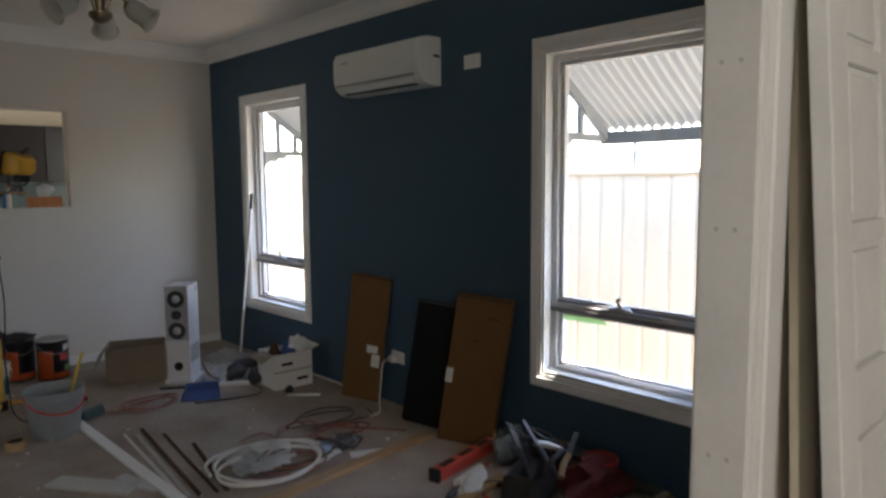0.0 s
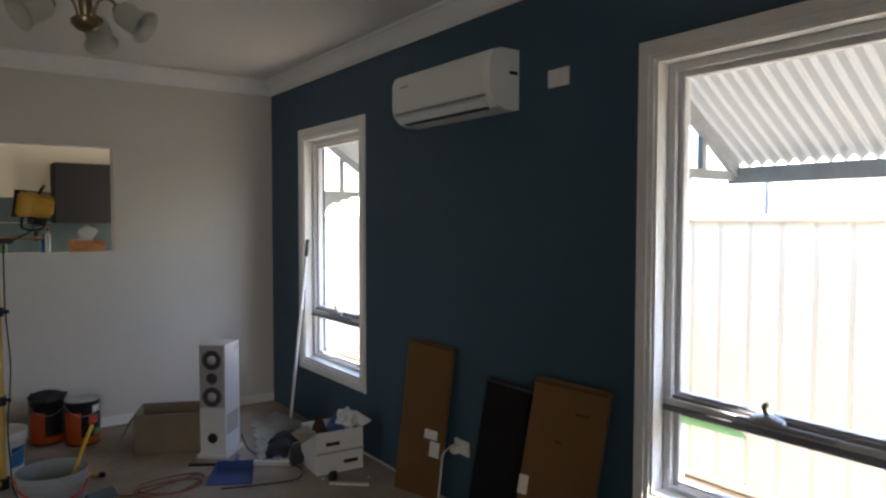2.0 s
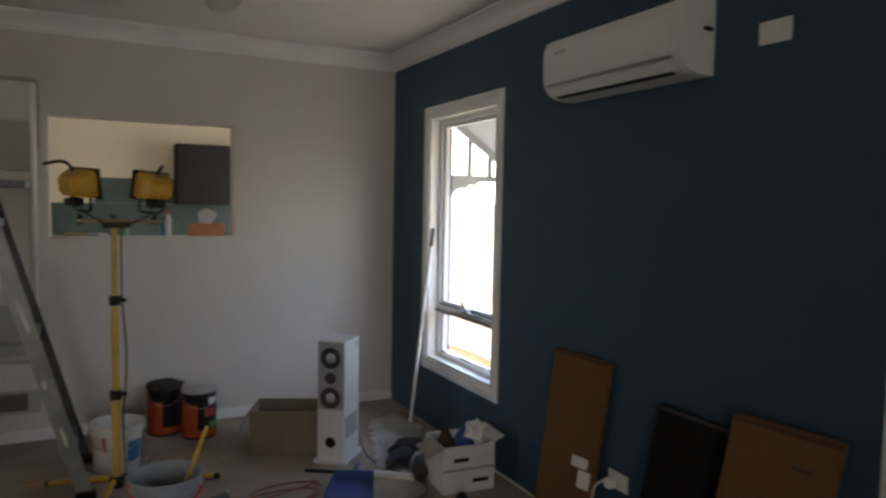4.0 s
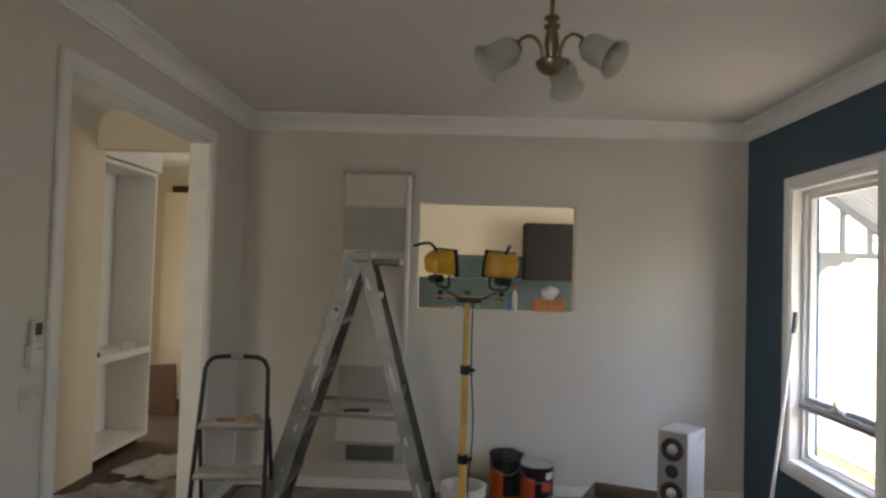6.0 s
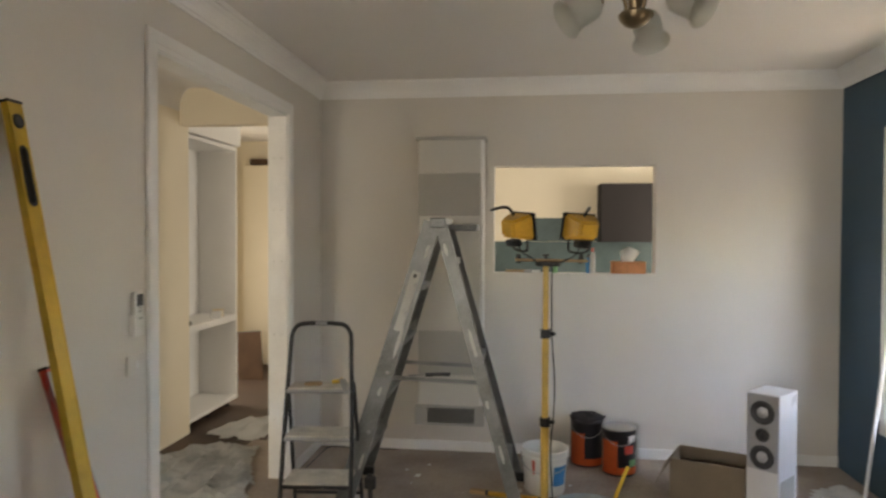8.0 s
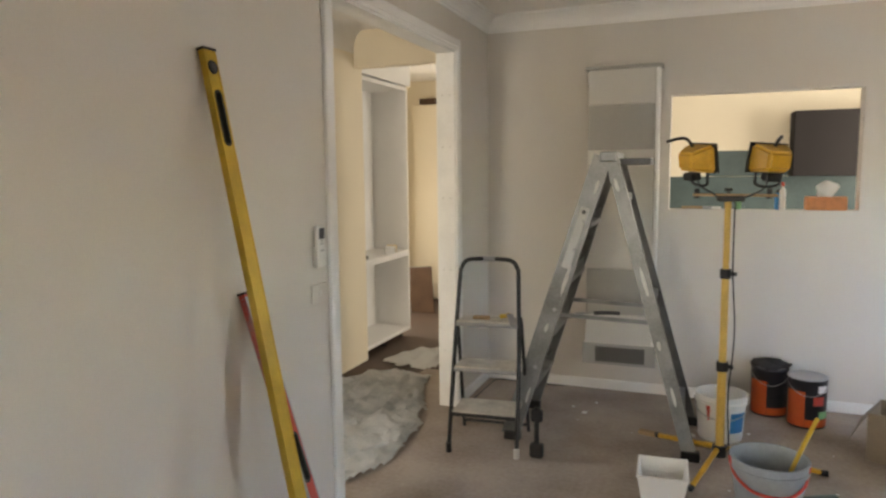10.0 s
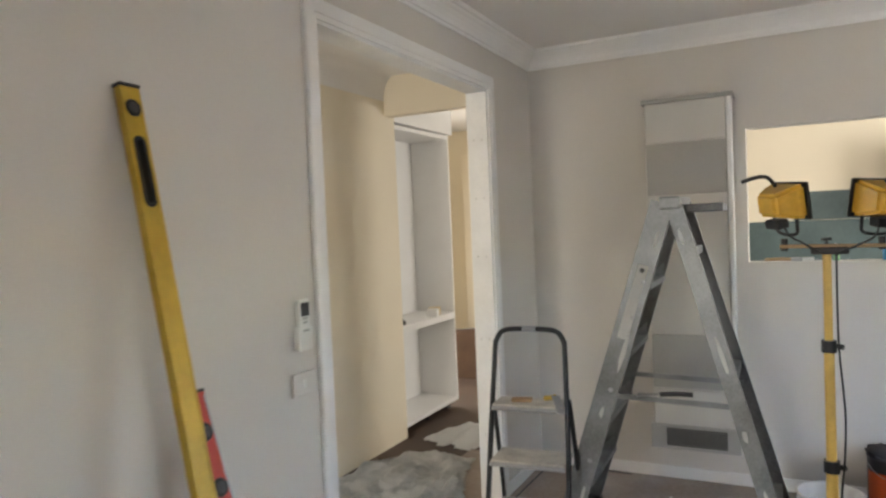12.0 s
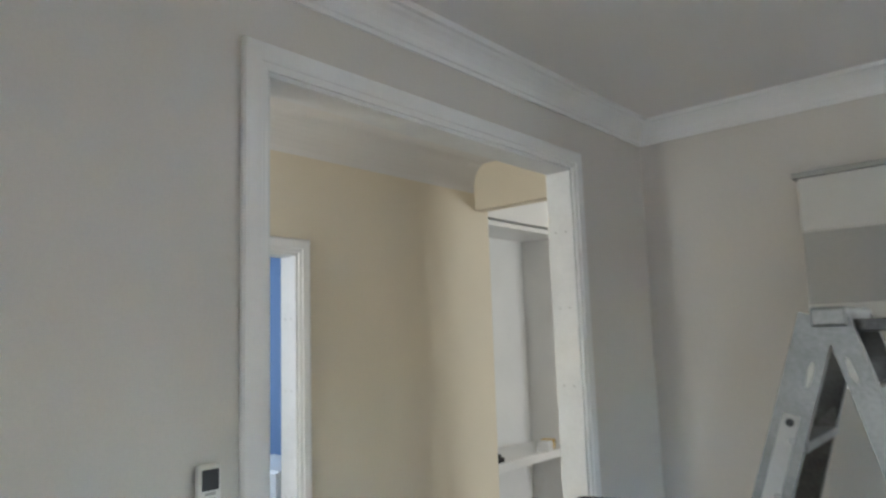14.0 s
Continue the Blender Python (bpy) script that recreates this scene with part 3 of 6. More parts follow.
def wall_plate(name, m, w, h, label, category, buttons=(), mt=PLASTIC_W):
    """A plate on a wall: local x along the wall, z up, y out of the wall."""
    t = thing(name, m, label, category)
    part("plate", box(-w / 2, w / 2, 0.0, 0.009, -h / 2, h / 2, bevel=0.003), mt, t)
    for bx in buttons:
        part("button", box(bx[0], bx[1], 0.0085, 0.012, bx[2], bx[3], bevel=0.001), PLASTIC_W if len(bx) < 5 else bx[4], t)
    return t


EAST, WEST = pose(0, 0, 0, 0, 0, 90), pose(0, 0, 0, 0, 0, -90)
wall_plate("isolator_switch", Matrix.Translation((XE, 2.718, 1.980)) @ EAST, 0.115, 0.072, "white air conditioner isolator plate on the blue wall", "switch", [(-0.012, 0.012, -0.018, 0.018)])
wall_plate("power_outlet", Matrix.Translation((XE, 3.355, 0.297)) @ EAST, 0.115, 0.072, "white double power outlet with a plug in it", "power outlet", [(-0.045, -0.015, -0.02, 0.01), (0.015, 0.045, -0.02, 0.01), (-0.035, -0.025, 0.015, 0.027)])
wall_plate("light_switch", Matrix.Translation((XW, 3.570, 0.972)) @ WEST, 0.112, 0.072, "white light switch plate beside the opening", "switch", [(-0.008, 0.008, -0.012, 0.012)], mt=SWITCH)
t = thing("white_cable", pose(XE - 0.02, 3.37, 0.27), "white power cable hanging from the outlet to the floor", "cable")
part("cord", sweep([(-0.0, 0.0, 0.02), (-0.025, 0.03, 0.02), (-0.035, 0.075, -0.03), (-0.04, 0.085, -0.13), (-0.06, 0.075, -0.22), (-0.09, 0.04, -0.262), (-0.16, -0.05, -0.266), (-0.24, -0.06, -0.266)], 0.0045, 8, smooth_steps=6), PLASTIC_W, t, smooth=True)
part("plug", box(-0.035, 0.008, -0.02, 0.02, 0.0, 0.04, bevel=0.006), PLASTIC_W, t)

# air conditioner remote in a wall holder
t = thing("remote_control", Matrix.Translation((XW, 3.566, 1.075)) @ WEST, "white air conditioner remote in a wall holder", "remote control")
part("holder", box(-0.032, 0.032, 0.0, 0.026, 0.0, 0.075, bevel=0.005), PLASTIC_W, t)
r = part("body", box(-0.027, 0.027, 0.006, 0.024, 0.02, 0.160, bevel=0.007), PLASTIC_W, t)
part("screen", box(-0.019, 0.019, 0.0235, 0.0252, 0.108, 0.150, bevel=0.002), DARK, r, "dark grey display")
for zz in (0.086, 0.098):
    part("button", box(-0.012, 0.012, 0.0235, 0.0255, zz, zz + 0.006, bevel=0.001), HEAT_G, r)
for xx in (-0.014, -0.004, 0.006):
    part("button", box(xx, xx + 0.007, 0.0255, 0.0275, 0.060, 0.068, bevel=0.001), HEAT_G, r)


def wall_heater():
    x0, x1, yf = 0.262, 0.700, 5.655
    t = thing("wall_heater", pose(x0, YN, 0.0), "tall cream gas wall heater with grey panels and a floor grille", "heater")
    w, d = x1 - x0, YN - yf
    part("casing", box(0.006, w - 0.006, -d + 0.012, -0.001, 0.205, 2.045, bevel=0.006), HEAT_C, t)
    for za, zb, mt, pr in ((1.838, 2.045, HEAT_C, 0.0), (1.560, 1.832, HEAT_G, 0.006), (0.822, 1.554, HEAT_C, 0.0), (0.530, 0.816, HEAT_G, 0.008), (0.335, 0.524, HEAT_C, 0.0)):
        part("front_panel", box(0.012, w - 0.030, -d + pr, -d + 0.013, za, zb, bevel=0.003), mt, t, "grey enamelled panel" if mt is HEAT_G else "")
    part("top_cap", box(-0.008, w + 0.008, -d - 0.006, -0.001, 2.045, 2.068, bevel=0.004), HEAT_G, t, "grey top cap")
    part("corner_strip", box(w - 0.026, w, -d - 0.004, -d + 0.03, 0.34, 2.045, bevel=0.006), TRIM, t, "glossy white corner strip")
    g = part("grille_frame", box(-0.006, w + 0.004, -d - 0.010, -d + 0.013, 0.205, 0.334, bevel=0.003), HEAT_G, t)
    part("grille_recess", box(0.075, w - 0.06, -d - 0.0115, -d - 0.0095, 0.225, 0.318), BLACK, g)
    for k in range(7):
        z = 0.232 + k * 0.0125
        part("grille_slat", slab([(0.072, -d - 0.012, z), (w - 0.057, -d - 0.012, z), (w - 0.057, -d - 0.018, z + 0.004), (0.072, -d - 0.018, z + 0.004)], (0, 0, 0.002)), HEAT_G, g)


wall_heater()


def chandelier():
    cx, cy = 1.273, 3.285
    t = thing("chandelier", pose(cx, cy, H), "antique bronze three-arm ceiling light with frosted glass bell shades", "ceiling light")
    def z(v):
        return v - H
    part("ceiling_rose", lathe([(0.0, z(2.45)), (0.055, z(2.45)), (0.055, z(2.435)), (0.03, z(2.415)), (0.008, z(2.405))], 28), BRONZE, t, smooth=True)
    part("rod", sweep([(0, 0, z(2.415)), (0, 0, z(2.19))], 0.0065, 10), BRONZE, t, smooth=True)
    part("stem", lathe([(0.0, z(2.205)), (0.02, z(2.203)), (0.024, z(2.196)), (0.011, z(2.188)), (0.012, z(2.182)), (0.024, z(2.176)), (0.024, z(2.170)), (0.015, z(2.163)), (0.020, z(2.14)), (0.021, z(2.12)), (0.016, z(2.085)), (0.014, z(2.078)), (0.040, z(2.073)), (0.046, z(2.066)), (0.044, z(2.052)), (0.030, z(2.036)), (0.012, z(2.028)), (0.0, z(2.026))], 28), BRONZE, t, smooth=True)
    for deg in (68, 198, 320):
        a = radians(deg)
        m = pose(0, 0, 0, 0, 0, math.degrees(a))
        arm = sweep([(0.026, 0, z(2.062)), (0.030, 0, z(2.095)), (0.045, 0, z(2.126)), (0.072, 0, z(2.136)), (0.098, 0, z(2.122)), (0.112, 0, z(2.100))], 0.0052, 8, smooth_steps=5)
        bmesh.ops.transform(arm, matrix=m, verts=arm.verts)
        ob = part("arm", arm, BRONZE, t, smooth=True)
        tilt = m @ pose(0.110, 0, z(2.100), 0, -57, 0)
        part("shade_holder", lathe([(0.0, 0.006), (0.018, 0.004), (0.027, -0.006), (0.028, -0.014)], 20, tilt), BRONZE, ob, smooth=True)
        prof = [(0.020, -0.006), (0.034, -0.013), (0.042, -0.029), (0.044, -0.052), (0.042, -0.078), (0.046, -0.098), (0.054, -0.112), (0.057, -0.115)]
        part("shade", lathe(prof + [(r - 0.003, zz) for r, zz in prof[::-1]], 28, tilt), FROST, ob, "frosted glass bell shade", True)
        part("bulb", lathe([(0.0, -0.014), (0.012, -0.016), (0.013, -0.03), (0.022, -0.05), (0.022, -0.062), (0.012, -0.074), (0.0, -0.077)], 16, tilt), FROST, ob, smooth=True)


chandelier()


# ---- ladders ----
def a_ladder():
    """Aluminium step ladder, opened; its width runs nearly away from the eye."""
    t = thing("step_ladder", pose(0.480, 5.02, 0, 0, 0, 1.0), "scuffed aluminium step ladder, opened, streaked with paint", "ladder")
    zt, hw0, hw1 = 1.50, 0.27, 0.19      # top height, half widths at foot and top
    def stile(sx, sy, nm):
        foot, top = Vector((sx * 0.450, sy * hw0, 0.02)), Vector((sx * 0.014 + 0.025, sy * hw1, zt))
        d = top - foot
        n = Vector((d.z, 0, -d.x)).normalized()
        # one folded channel: a web towards the outside and two flanges
        back = -0.062 if sx < 0 else -0.034      # the step side has deeper stiles
        prof = [(back, 0.0), (0.032, 0.0), (0.032, -0.030), (0.028, -0.030), (0.028, -0.004), (back + 0.004, -0.004), (back + 0.004, -0.030), (back, -0.030)]
        b = bmesh.new()
        lo, hi = [[b.verts.new(e + n * u + Vector((0, v * sy, 0))) for u, v in prof] for e in (foot, top)]
        for k in range(8):
            b.faces.new((lo[k], lo[(k + 1) % 8], hi[(k + 1) % 8], hi[k]))
        b.faces.new(lo[::-1]), b.faces.new(hi)
        # far stiles get the darker metal: shade inside their channels, put into the colour
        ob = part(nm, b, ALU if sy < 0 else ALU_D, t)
        part("rubber_foot", box(-0.045, 0.045, -0.022, 0.022, -0.02, 0.03, bevel=0.006, m=Matrix.Translation(foot - Vector((0, 0.012 * sy, 0)))), BLACK, ob, "black rubber foot")
        return foot, top
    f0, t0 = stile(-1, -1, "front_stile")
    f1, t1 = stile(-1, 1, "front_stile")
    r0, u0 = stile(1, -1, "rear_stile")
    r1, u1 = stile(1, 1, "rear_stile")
    for k in range(1, 5):
        q = k / 5.2
        a, c = f0.lerp(t0, q), f1.lerp(t1, q)
        part("tread", box(a.x - 0.062, a.x + 0.040, a.y + 0.002, c.y - 0.002, a.z - 0.014, a.z + 0.012, bevel=0.004), ALU, t)
    for q in (0.12, 0.50, 0.86):
        a, c = r0.lerp(u0, q), r1.lerp(u1, q)
        part("rear_brace", box(a.x - 0.018, a.x + 0.018, a.y, c.y, a.z - 0.018, a.z + 0.018, bevel=0.004), ALU, t)
    part("top_cap", box(-0.019, 0.068, -hw1 - 0.012, hw1 + 0.012, zt - 0.025, zt + 0.028, bevel=0.008), ALU, t)
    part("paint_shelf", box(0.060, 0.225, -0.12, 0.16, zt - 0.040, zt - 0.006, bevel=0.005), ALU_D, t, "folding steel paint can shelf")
    for sy in (-1, 1):
        a, c = f0.lerp(t0, 0.50), r0.lerp(u0, 0.44)
        y = sy * 0.222
        part("spreader_bar", slab([(a.x, y, 0.70), (a.x, y, 0.678), (c.x, y, 0.662), (c.x, y, 0.684)], (0, 0.004, 0)), ALU, t)
    # splashed paint on the near stile, worn label
    nd = Vector(((t0 - f0).z, 0, -(t0 - f0).x)).normalized()
    a, c = f0.lerp(t0, 0.615) - nd * 0.016, f0.lerp(t0, 0.825) - nd * 0.016
    part("label", slab([a - nd * 0.022, a + nd * 0.022, c + nd * 0.022, c - nd * 0.022], (0, -0.002, 0)), FILLER, t, "worn pale label with paint on it")
    part("bolt", lathe([(0.0, 0.006), (0.010, 0.005), (0.011, 0.0)], 14, Matrix.Translation(f0.lerp(t0, 0.81) - nd * 0.016) @ pose(0, -0.002, 0, 90)), DARK, t, "dark round bolt head")
    # folded tread ends bent up against the far stile
    for k in range(1, 5):
        e = f1.lerp(t1, k / 5.2 + 0.02)
        part("tread_bracket", slab([(e.x - 0.045, e.y - 0.034, e.z - 0.025), (e.x + 0.030, e.y - 0.034, e.z - 0.025), (e.x + 0.030, e.y - 0.034, e.z + 0.045)], (0, 0.003, 0)), ALU, t, "bright folded tread bracket")
    rnd = random.Random(8)
    for st in ((f0, t0), (r0, u0)):
        ax = (st[1] - st[0]).normalized()
        nx = Vector((ax.z, 0, -ax.x)).normalized()
        for q, le in ((0.18, 0.05), (0.41, 0.025), (0.57, 0.09), (0.90, 0.035)):
            a = st[0].lerp(st[1], q + rnd.uniform(-0.04, 0.04)) + nx * rnd.uniform(-0.012, 0.012)
            out = []
            for k in range(9):
                w = 2 * math.pi * k / 9
                r = rnd.uniform(0.7, 1.25)
                out.append(a + nx * (0.009 * r * math.cos(w)) + ax * (le * rnd.uniform(0.75, 1.2) * math.sin(w)))
            part("paint_splash", slab(out, (0, -0.0025, 0)), FILLER, t, "dried white paint splash")
    for q in (0.26, 0.47, 0.68, 0.78):
        a = f0.lerp(t0, q)
        part("rivet", lathe([(0.0, 0.004), (0.008, 0.003), (0.011, 0.0)], 12, Matrix.Translation(a) @ pose(0, -0.001, 0, 90)), STEEL, t)


a_ladder()
t = thing("putty_knife", pose(0.470, 4.80, 0.697, 0, 0, 8), "grey putty knife lying across the ladder's spreader", "hand tool")
part("handle", sweep([(-0.02, 0, 0.010), (0.05, 0, 0.014), (0.11, 0, 0.012)], 0.010, 8, smooth_steps=3), DARK, t, "dark handle", True)
part("blade", slab([(-0.02, -0.012, 0.010), (-0.02, 0.012, 0.010), (-0.11, 0.030, 0.004), (-0.11, -0.030, 0.004)], (0, 0, 0.002)), STEEL, t)


def hoop_steps():
    """Small folding steps with a black tube hoop."""
    t = thing("folding_steps", pose(-0.066, 4.62, 0, 0, 0, 5), "small folding steps with a black tube hoop and grey treads", "step stool")
    hw = 0.176
    yb, yt = -0.125, 0.06
    hoop = [(-hw, yb, 0.012), (-hw * 0.97, yb * 0.3 + yt * 0.2, 0.45), (-hw * 0.88, yt - 0.01, 0.88), (-hw * 0.84, yt, 0.935), (-hw * 0.68, yt + 0.004, 0.972), (-hw * 0.35, yt + 0.004, 0.982), (hw * 0.35, yt + 0.004, 0.982), (hw * 0.68, yt + 0.004, 0.972), (hw * 0.84, yt, 0.935), (hw * 0.88, yt - 0.01, 0.88), (hw * 0.97, yb * 0.3 + yt * 0.2, 0.45), (hw, yb, 0.012)]
    part("hoop", sweep(hoop, 0.0115, 10, smooth_steps=6), BLACK, t, smooth=True)
    part("hand_grip", sweep([(-0.03, yt + 0.004, 0.9825), (0.03, yt + 0.004, 0.9825)], 0.0135, 10), STEEL, t, "worn grey patch on the hoop", True)
    rear = [(-hw - 0.006, 0.23, 0.012), (-hw * 0.92 - 0.008, 0.06, 0.62), (-hw * 0.92 - 0.006, 0.03, 0.68)]
    for s in (-1, 1):
        part("rear_leg", sweep([(-s * x, y, z) for x, y, z in rear], 0.010, 8, smooth_steps=3), BLACK, t, smooth=True)
        part("rubber_foot", sweep([(s * hw, yb, 0.0), (s * hw, yb, 0.05)], 0.0145, 10), HEAT_C if s > 0 else BLACK, t, smooth=True)
    part("rear_bar", sweep([(-hw - 0.006, 0.215, 0.05), (hw + 0.006, 0.215, 0.05)], 0.009, 8), BLACK, t, smooth=True)
    for z, y0, y1, nm in ((0.205, -0.10, 0.12, "tread"), (0.430, -0.06, 0.12, "tread"), (0.660, -0.015, 0.13, "top_tread")):
        w = hw * (0.965 - 0.09 * (z - 0.2))
        tr = part(nm, box(-w + 0.006, w - 0.006, y0, y1, z - 0.016, z + 0.006, bevel=0.004), TREAD, t, "grey metal tread with dried paint")
        part("tread_edge", sweep([(-w + 0.004, y0, z - 0.012), (w - 0.004, y0, z - 0.012)], 0.010, 8), BLACK if z < 0.3 else STEEL, tr, smooth=True)
    return t


hoop_steps()
ztop = 0.667
t = thing("scraper", pose(0.045, 4.640, ztop), "wide metal scraper hanging over the edge of the steps", "hand tool")
part("blade", slab([(-0.022, 0.030, 0.030), (0.006, 0.046, 0.030), (0.058, -0.040, -0.020), (0.026, -0.052, -0.020)], (0.001, 0.001, 0.003)), STEEL, t)
part("handle", sweep([(-0.010, 0.040, 0.028), (-0.035, 0.060, 0.016), (-0.065, 0.066, 0.011)], 0.011, 8, smooth_steps=3), LEVELY, t, "yellow handle", True)
t = thing("sanding_block", pose(-0.11, 4.665, ztop, 0, 0, 12), "dirty yellow sanding block on the steps", "hand tool")
part("block", box(-0.045, 0.045, -0.022, 0.022, 0.0, 0.016, bevel=0.005), TIMBER, t)


# ---- work light ----
def work_light():
    t = thing("work_light", pose(1.065, 4.69, 0), "yellow twin halogen work light on a telescopic tripod stand", "work light")
    part("lower_pole", sweep([(0, 0, 0.10), (0, 0, 0.52)], 0.0205, 14), POLEY, t, smooth=True)
    part("middle_pole", sweep([(0, 0, 0.50), (0, 0, 0.955)], 0.0175, 14), POLEY, t, smooth=True)
    part("upper_pole", sweep([(0, 0, 0.94), (0, 0, 1.312)], 0.0145, 14), POLEY, t, smooth=True)
    for z, r in ((0.515, 0.027), (0.953, 0.025)):
        c = part("clamp", lathe([(0.0, z - 0.022), (r, z - 0.022), (r, z + 0.022), (0.0, z + 0.022)], 18), BLACK, t, smooth=True)
        part("clamp_knob", sweep([(0.02, 0, z), (0.045, -0.012, z)], 0.010, 8), BLACK, c)
    hub = part("tripod_hub", lathe([(0.0, 0.075), (0.032, 0.078), (0.034, 0.13), (0.0, 0.135)], 18), BLACK, t, smooth=True)
    for px, py in ((-0.12, -0.26), (0.46, 0.11), (-0.30, 0.34)):
        n = Vector((px, py, 0)).normalized()
        leg = part("tripod_leg", sweep([(n.x * 0.03, n.y * 0.03, 0.115), (px, py, 0.014)], 0.0125, 10), YELLOW, t, smooth=True)
        part("rubber_foot", sweep([(px * 0.96, py * 0.96, 0.016), (px * 1.03, py * 1.03, 0.012)], 0.0145, 10), BLACK, leg, smooth=True)
    part("crossbar", box(-0.165, 0.19, -0.016, 0.016, 1.309, 1.321, bevel=0.003, m=pose(0, 0, 0, 0, 0.6, 0)), TIMBER, t, "paint-stained crossbar")
    part("pole_bracket", box(-0.05, 0.07, -0.02, 0.02, 1.285, 1.312, bevel=0.006), BLACK, t)
    part("top_screw", lathe([(0.0, 1.345), (0.016, 1.345), (0.018, 1.335), (0.006, 1.332), (0.006, 1.318)], 14), BLACK, t, smooth=True)
    def head(x, yaw, roll, zc, pitch=10):
        m = pose(x, 0.0, zc, 0, roll, yaw) @ pose(0, 0, 0, pitch)
        b = bmesh.new()
        # housing: narrow finned back (towards -y), wide glass front
        back = [(-0.050, -0.075, -0.040), (0.050, -0.075, -0.040), (0.050, -0.075, 0.040), (-0.050, -0.075, 0.040)]
        mid = [(-0.082, -0.005, -0.060), (0.082, -0.005, -0.060), (0.082, -0.005, 0.060), (-0.082, -0.005, 0.060)]
        front = [(-0.085, 0.035, -0.064), (0.085, 0.035, -0.064), (0.085, 0.035, 0.064), (-0.085, 0.035, 0.064)]
        L = [[b.verts.new(p) for p in q] for q in (back, mid, front)]
        for A, B in zip(L, L[1:]):
            for k in range(4):
                b.faces.new((A[k], A[(k + 1) % 4], B[(k + 1) % 4], B[k]))
        b.faces.new(L[0][::-1]), b.faces.new(L[-1])
        bmesh.ops.bevel(b, geom=b.edges[:], offset=0.012, segments=3, affect='EDGES')
        bmesh.ops.transform(b, matrix=m, verts=b.verts)
        h = part("lamp_head", b, YELLOW, t, "yellow lamp housing", True)
        part("front_rim", box(-0.090, 0.090, 0.030, 0.042, -0.068, 0.068, bevel=0.004, m=m), BLACK, h)
        part("front_glass", box(-0.072, 0.072, 0.0425, 0.045, -0.052, 0.052, m=m), GLASS, h)
        part("junction_box", box(-0.040, 0.030, -0.060, -0.01, -0.092, -0.058, bevel=0.006, m=m), BLACK, h)
        hd = sweep([(-0.005, -0.02, 0.062), (-0.005, -0.045, 0.098), (-0.018, -0.075, 0.108), (-0.055, -0.12, 0.098)], 0.0075, 8, smooth_steps=4)
        bmesh.ops.transform(hd, matrix=m, verts=hd.verts)
        part("handle", hd, BLACK, h, smooth=True)
        u = sweep([(0.060, 0.0, -0.055), (0.060, -0.003, -0.085), (0.050, 0.0, -0.115), (0.0, 0.0, -0.125), (-0.050, 0.0, -0.115), (-0.060, -0.003, -0.085), (-0.060, 0.0, -0.055)], 0.006, 8, smooth_steps=3)
        bmesh.ops.transform(u, matrix=m, verts=u.verts)
        part("bracket", u, BLACK, h, smooth=True)
        part("wing_nut", sweep([(x, 0, 1.30), (x, 0, 1.345)], 0.012, 10), BLACK, h, smooth=True)
    head(-0.135, -52, 4, 1.480)
    head(0.170, 27, 3, 1.474)
    cord = [(0.03, -0.01, 1.30), (0.028, -0.02, 1.15), (0.03, -0.022, 0.95), (0.045, -0.02, 0.72), (0.04, -0.022, 0.55), (0.028, -0.022, 0.40), (0.035, -0.03, 0.20), (0.05, -0.05, 0.06), (0.12, -0.12, 0.008), (0.30, -0.16, 0.008)]
    part("cord", sweep(cord, 0.004, 6, smooth_steps=6), BLACK, t, "black power cord", True)
    part("lamp_cord", sweep([(0.16, -0.05, 1.41), (0.145, -0.05, 1.35), (0.09, -0.03, 1.315), (0.03, -0.02, 1.29)], 0.004, 6, smooth_steps=5), BLACK, t, smooth=True)
    part("lamp_cord", sweep([(-0.14, -0.06, 1.41), (-0.12, -0.06, 1.36), (-0.07, -0.04, 1.325), (-0.02, -0.03, 1.29)], 0.004, 6, smooth_steps=5), BLACK, t, smooth=True)


work_light()


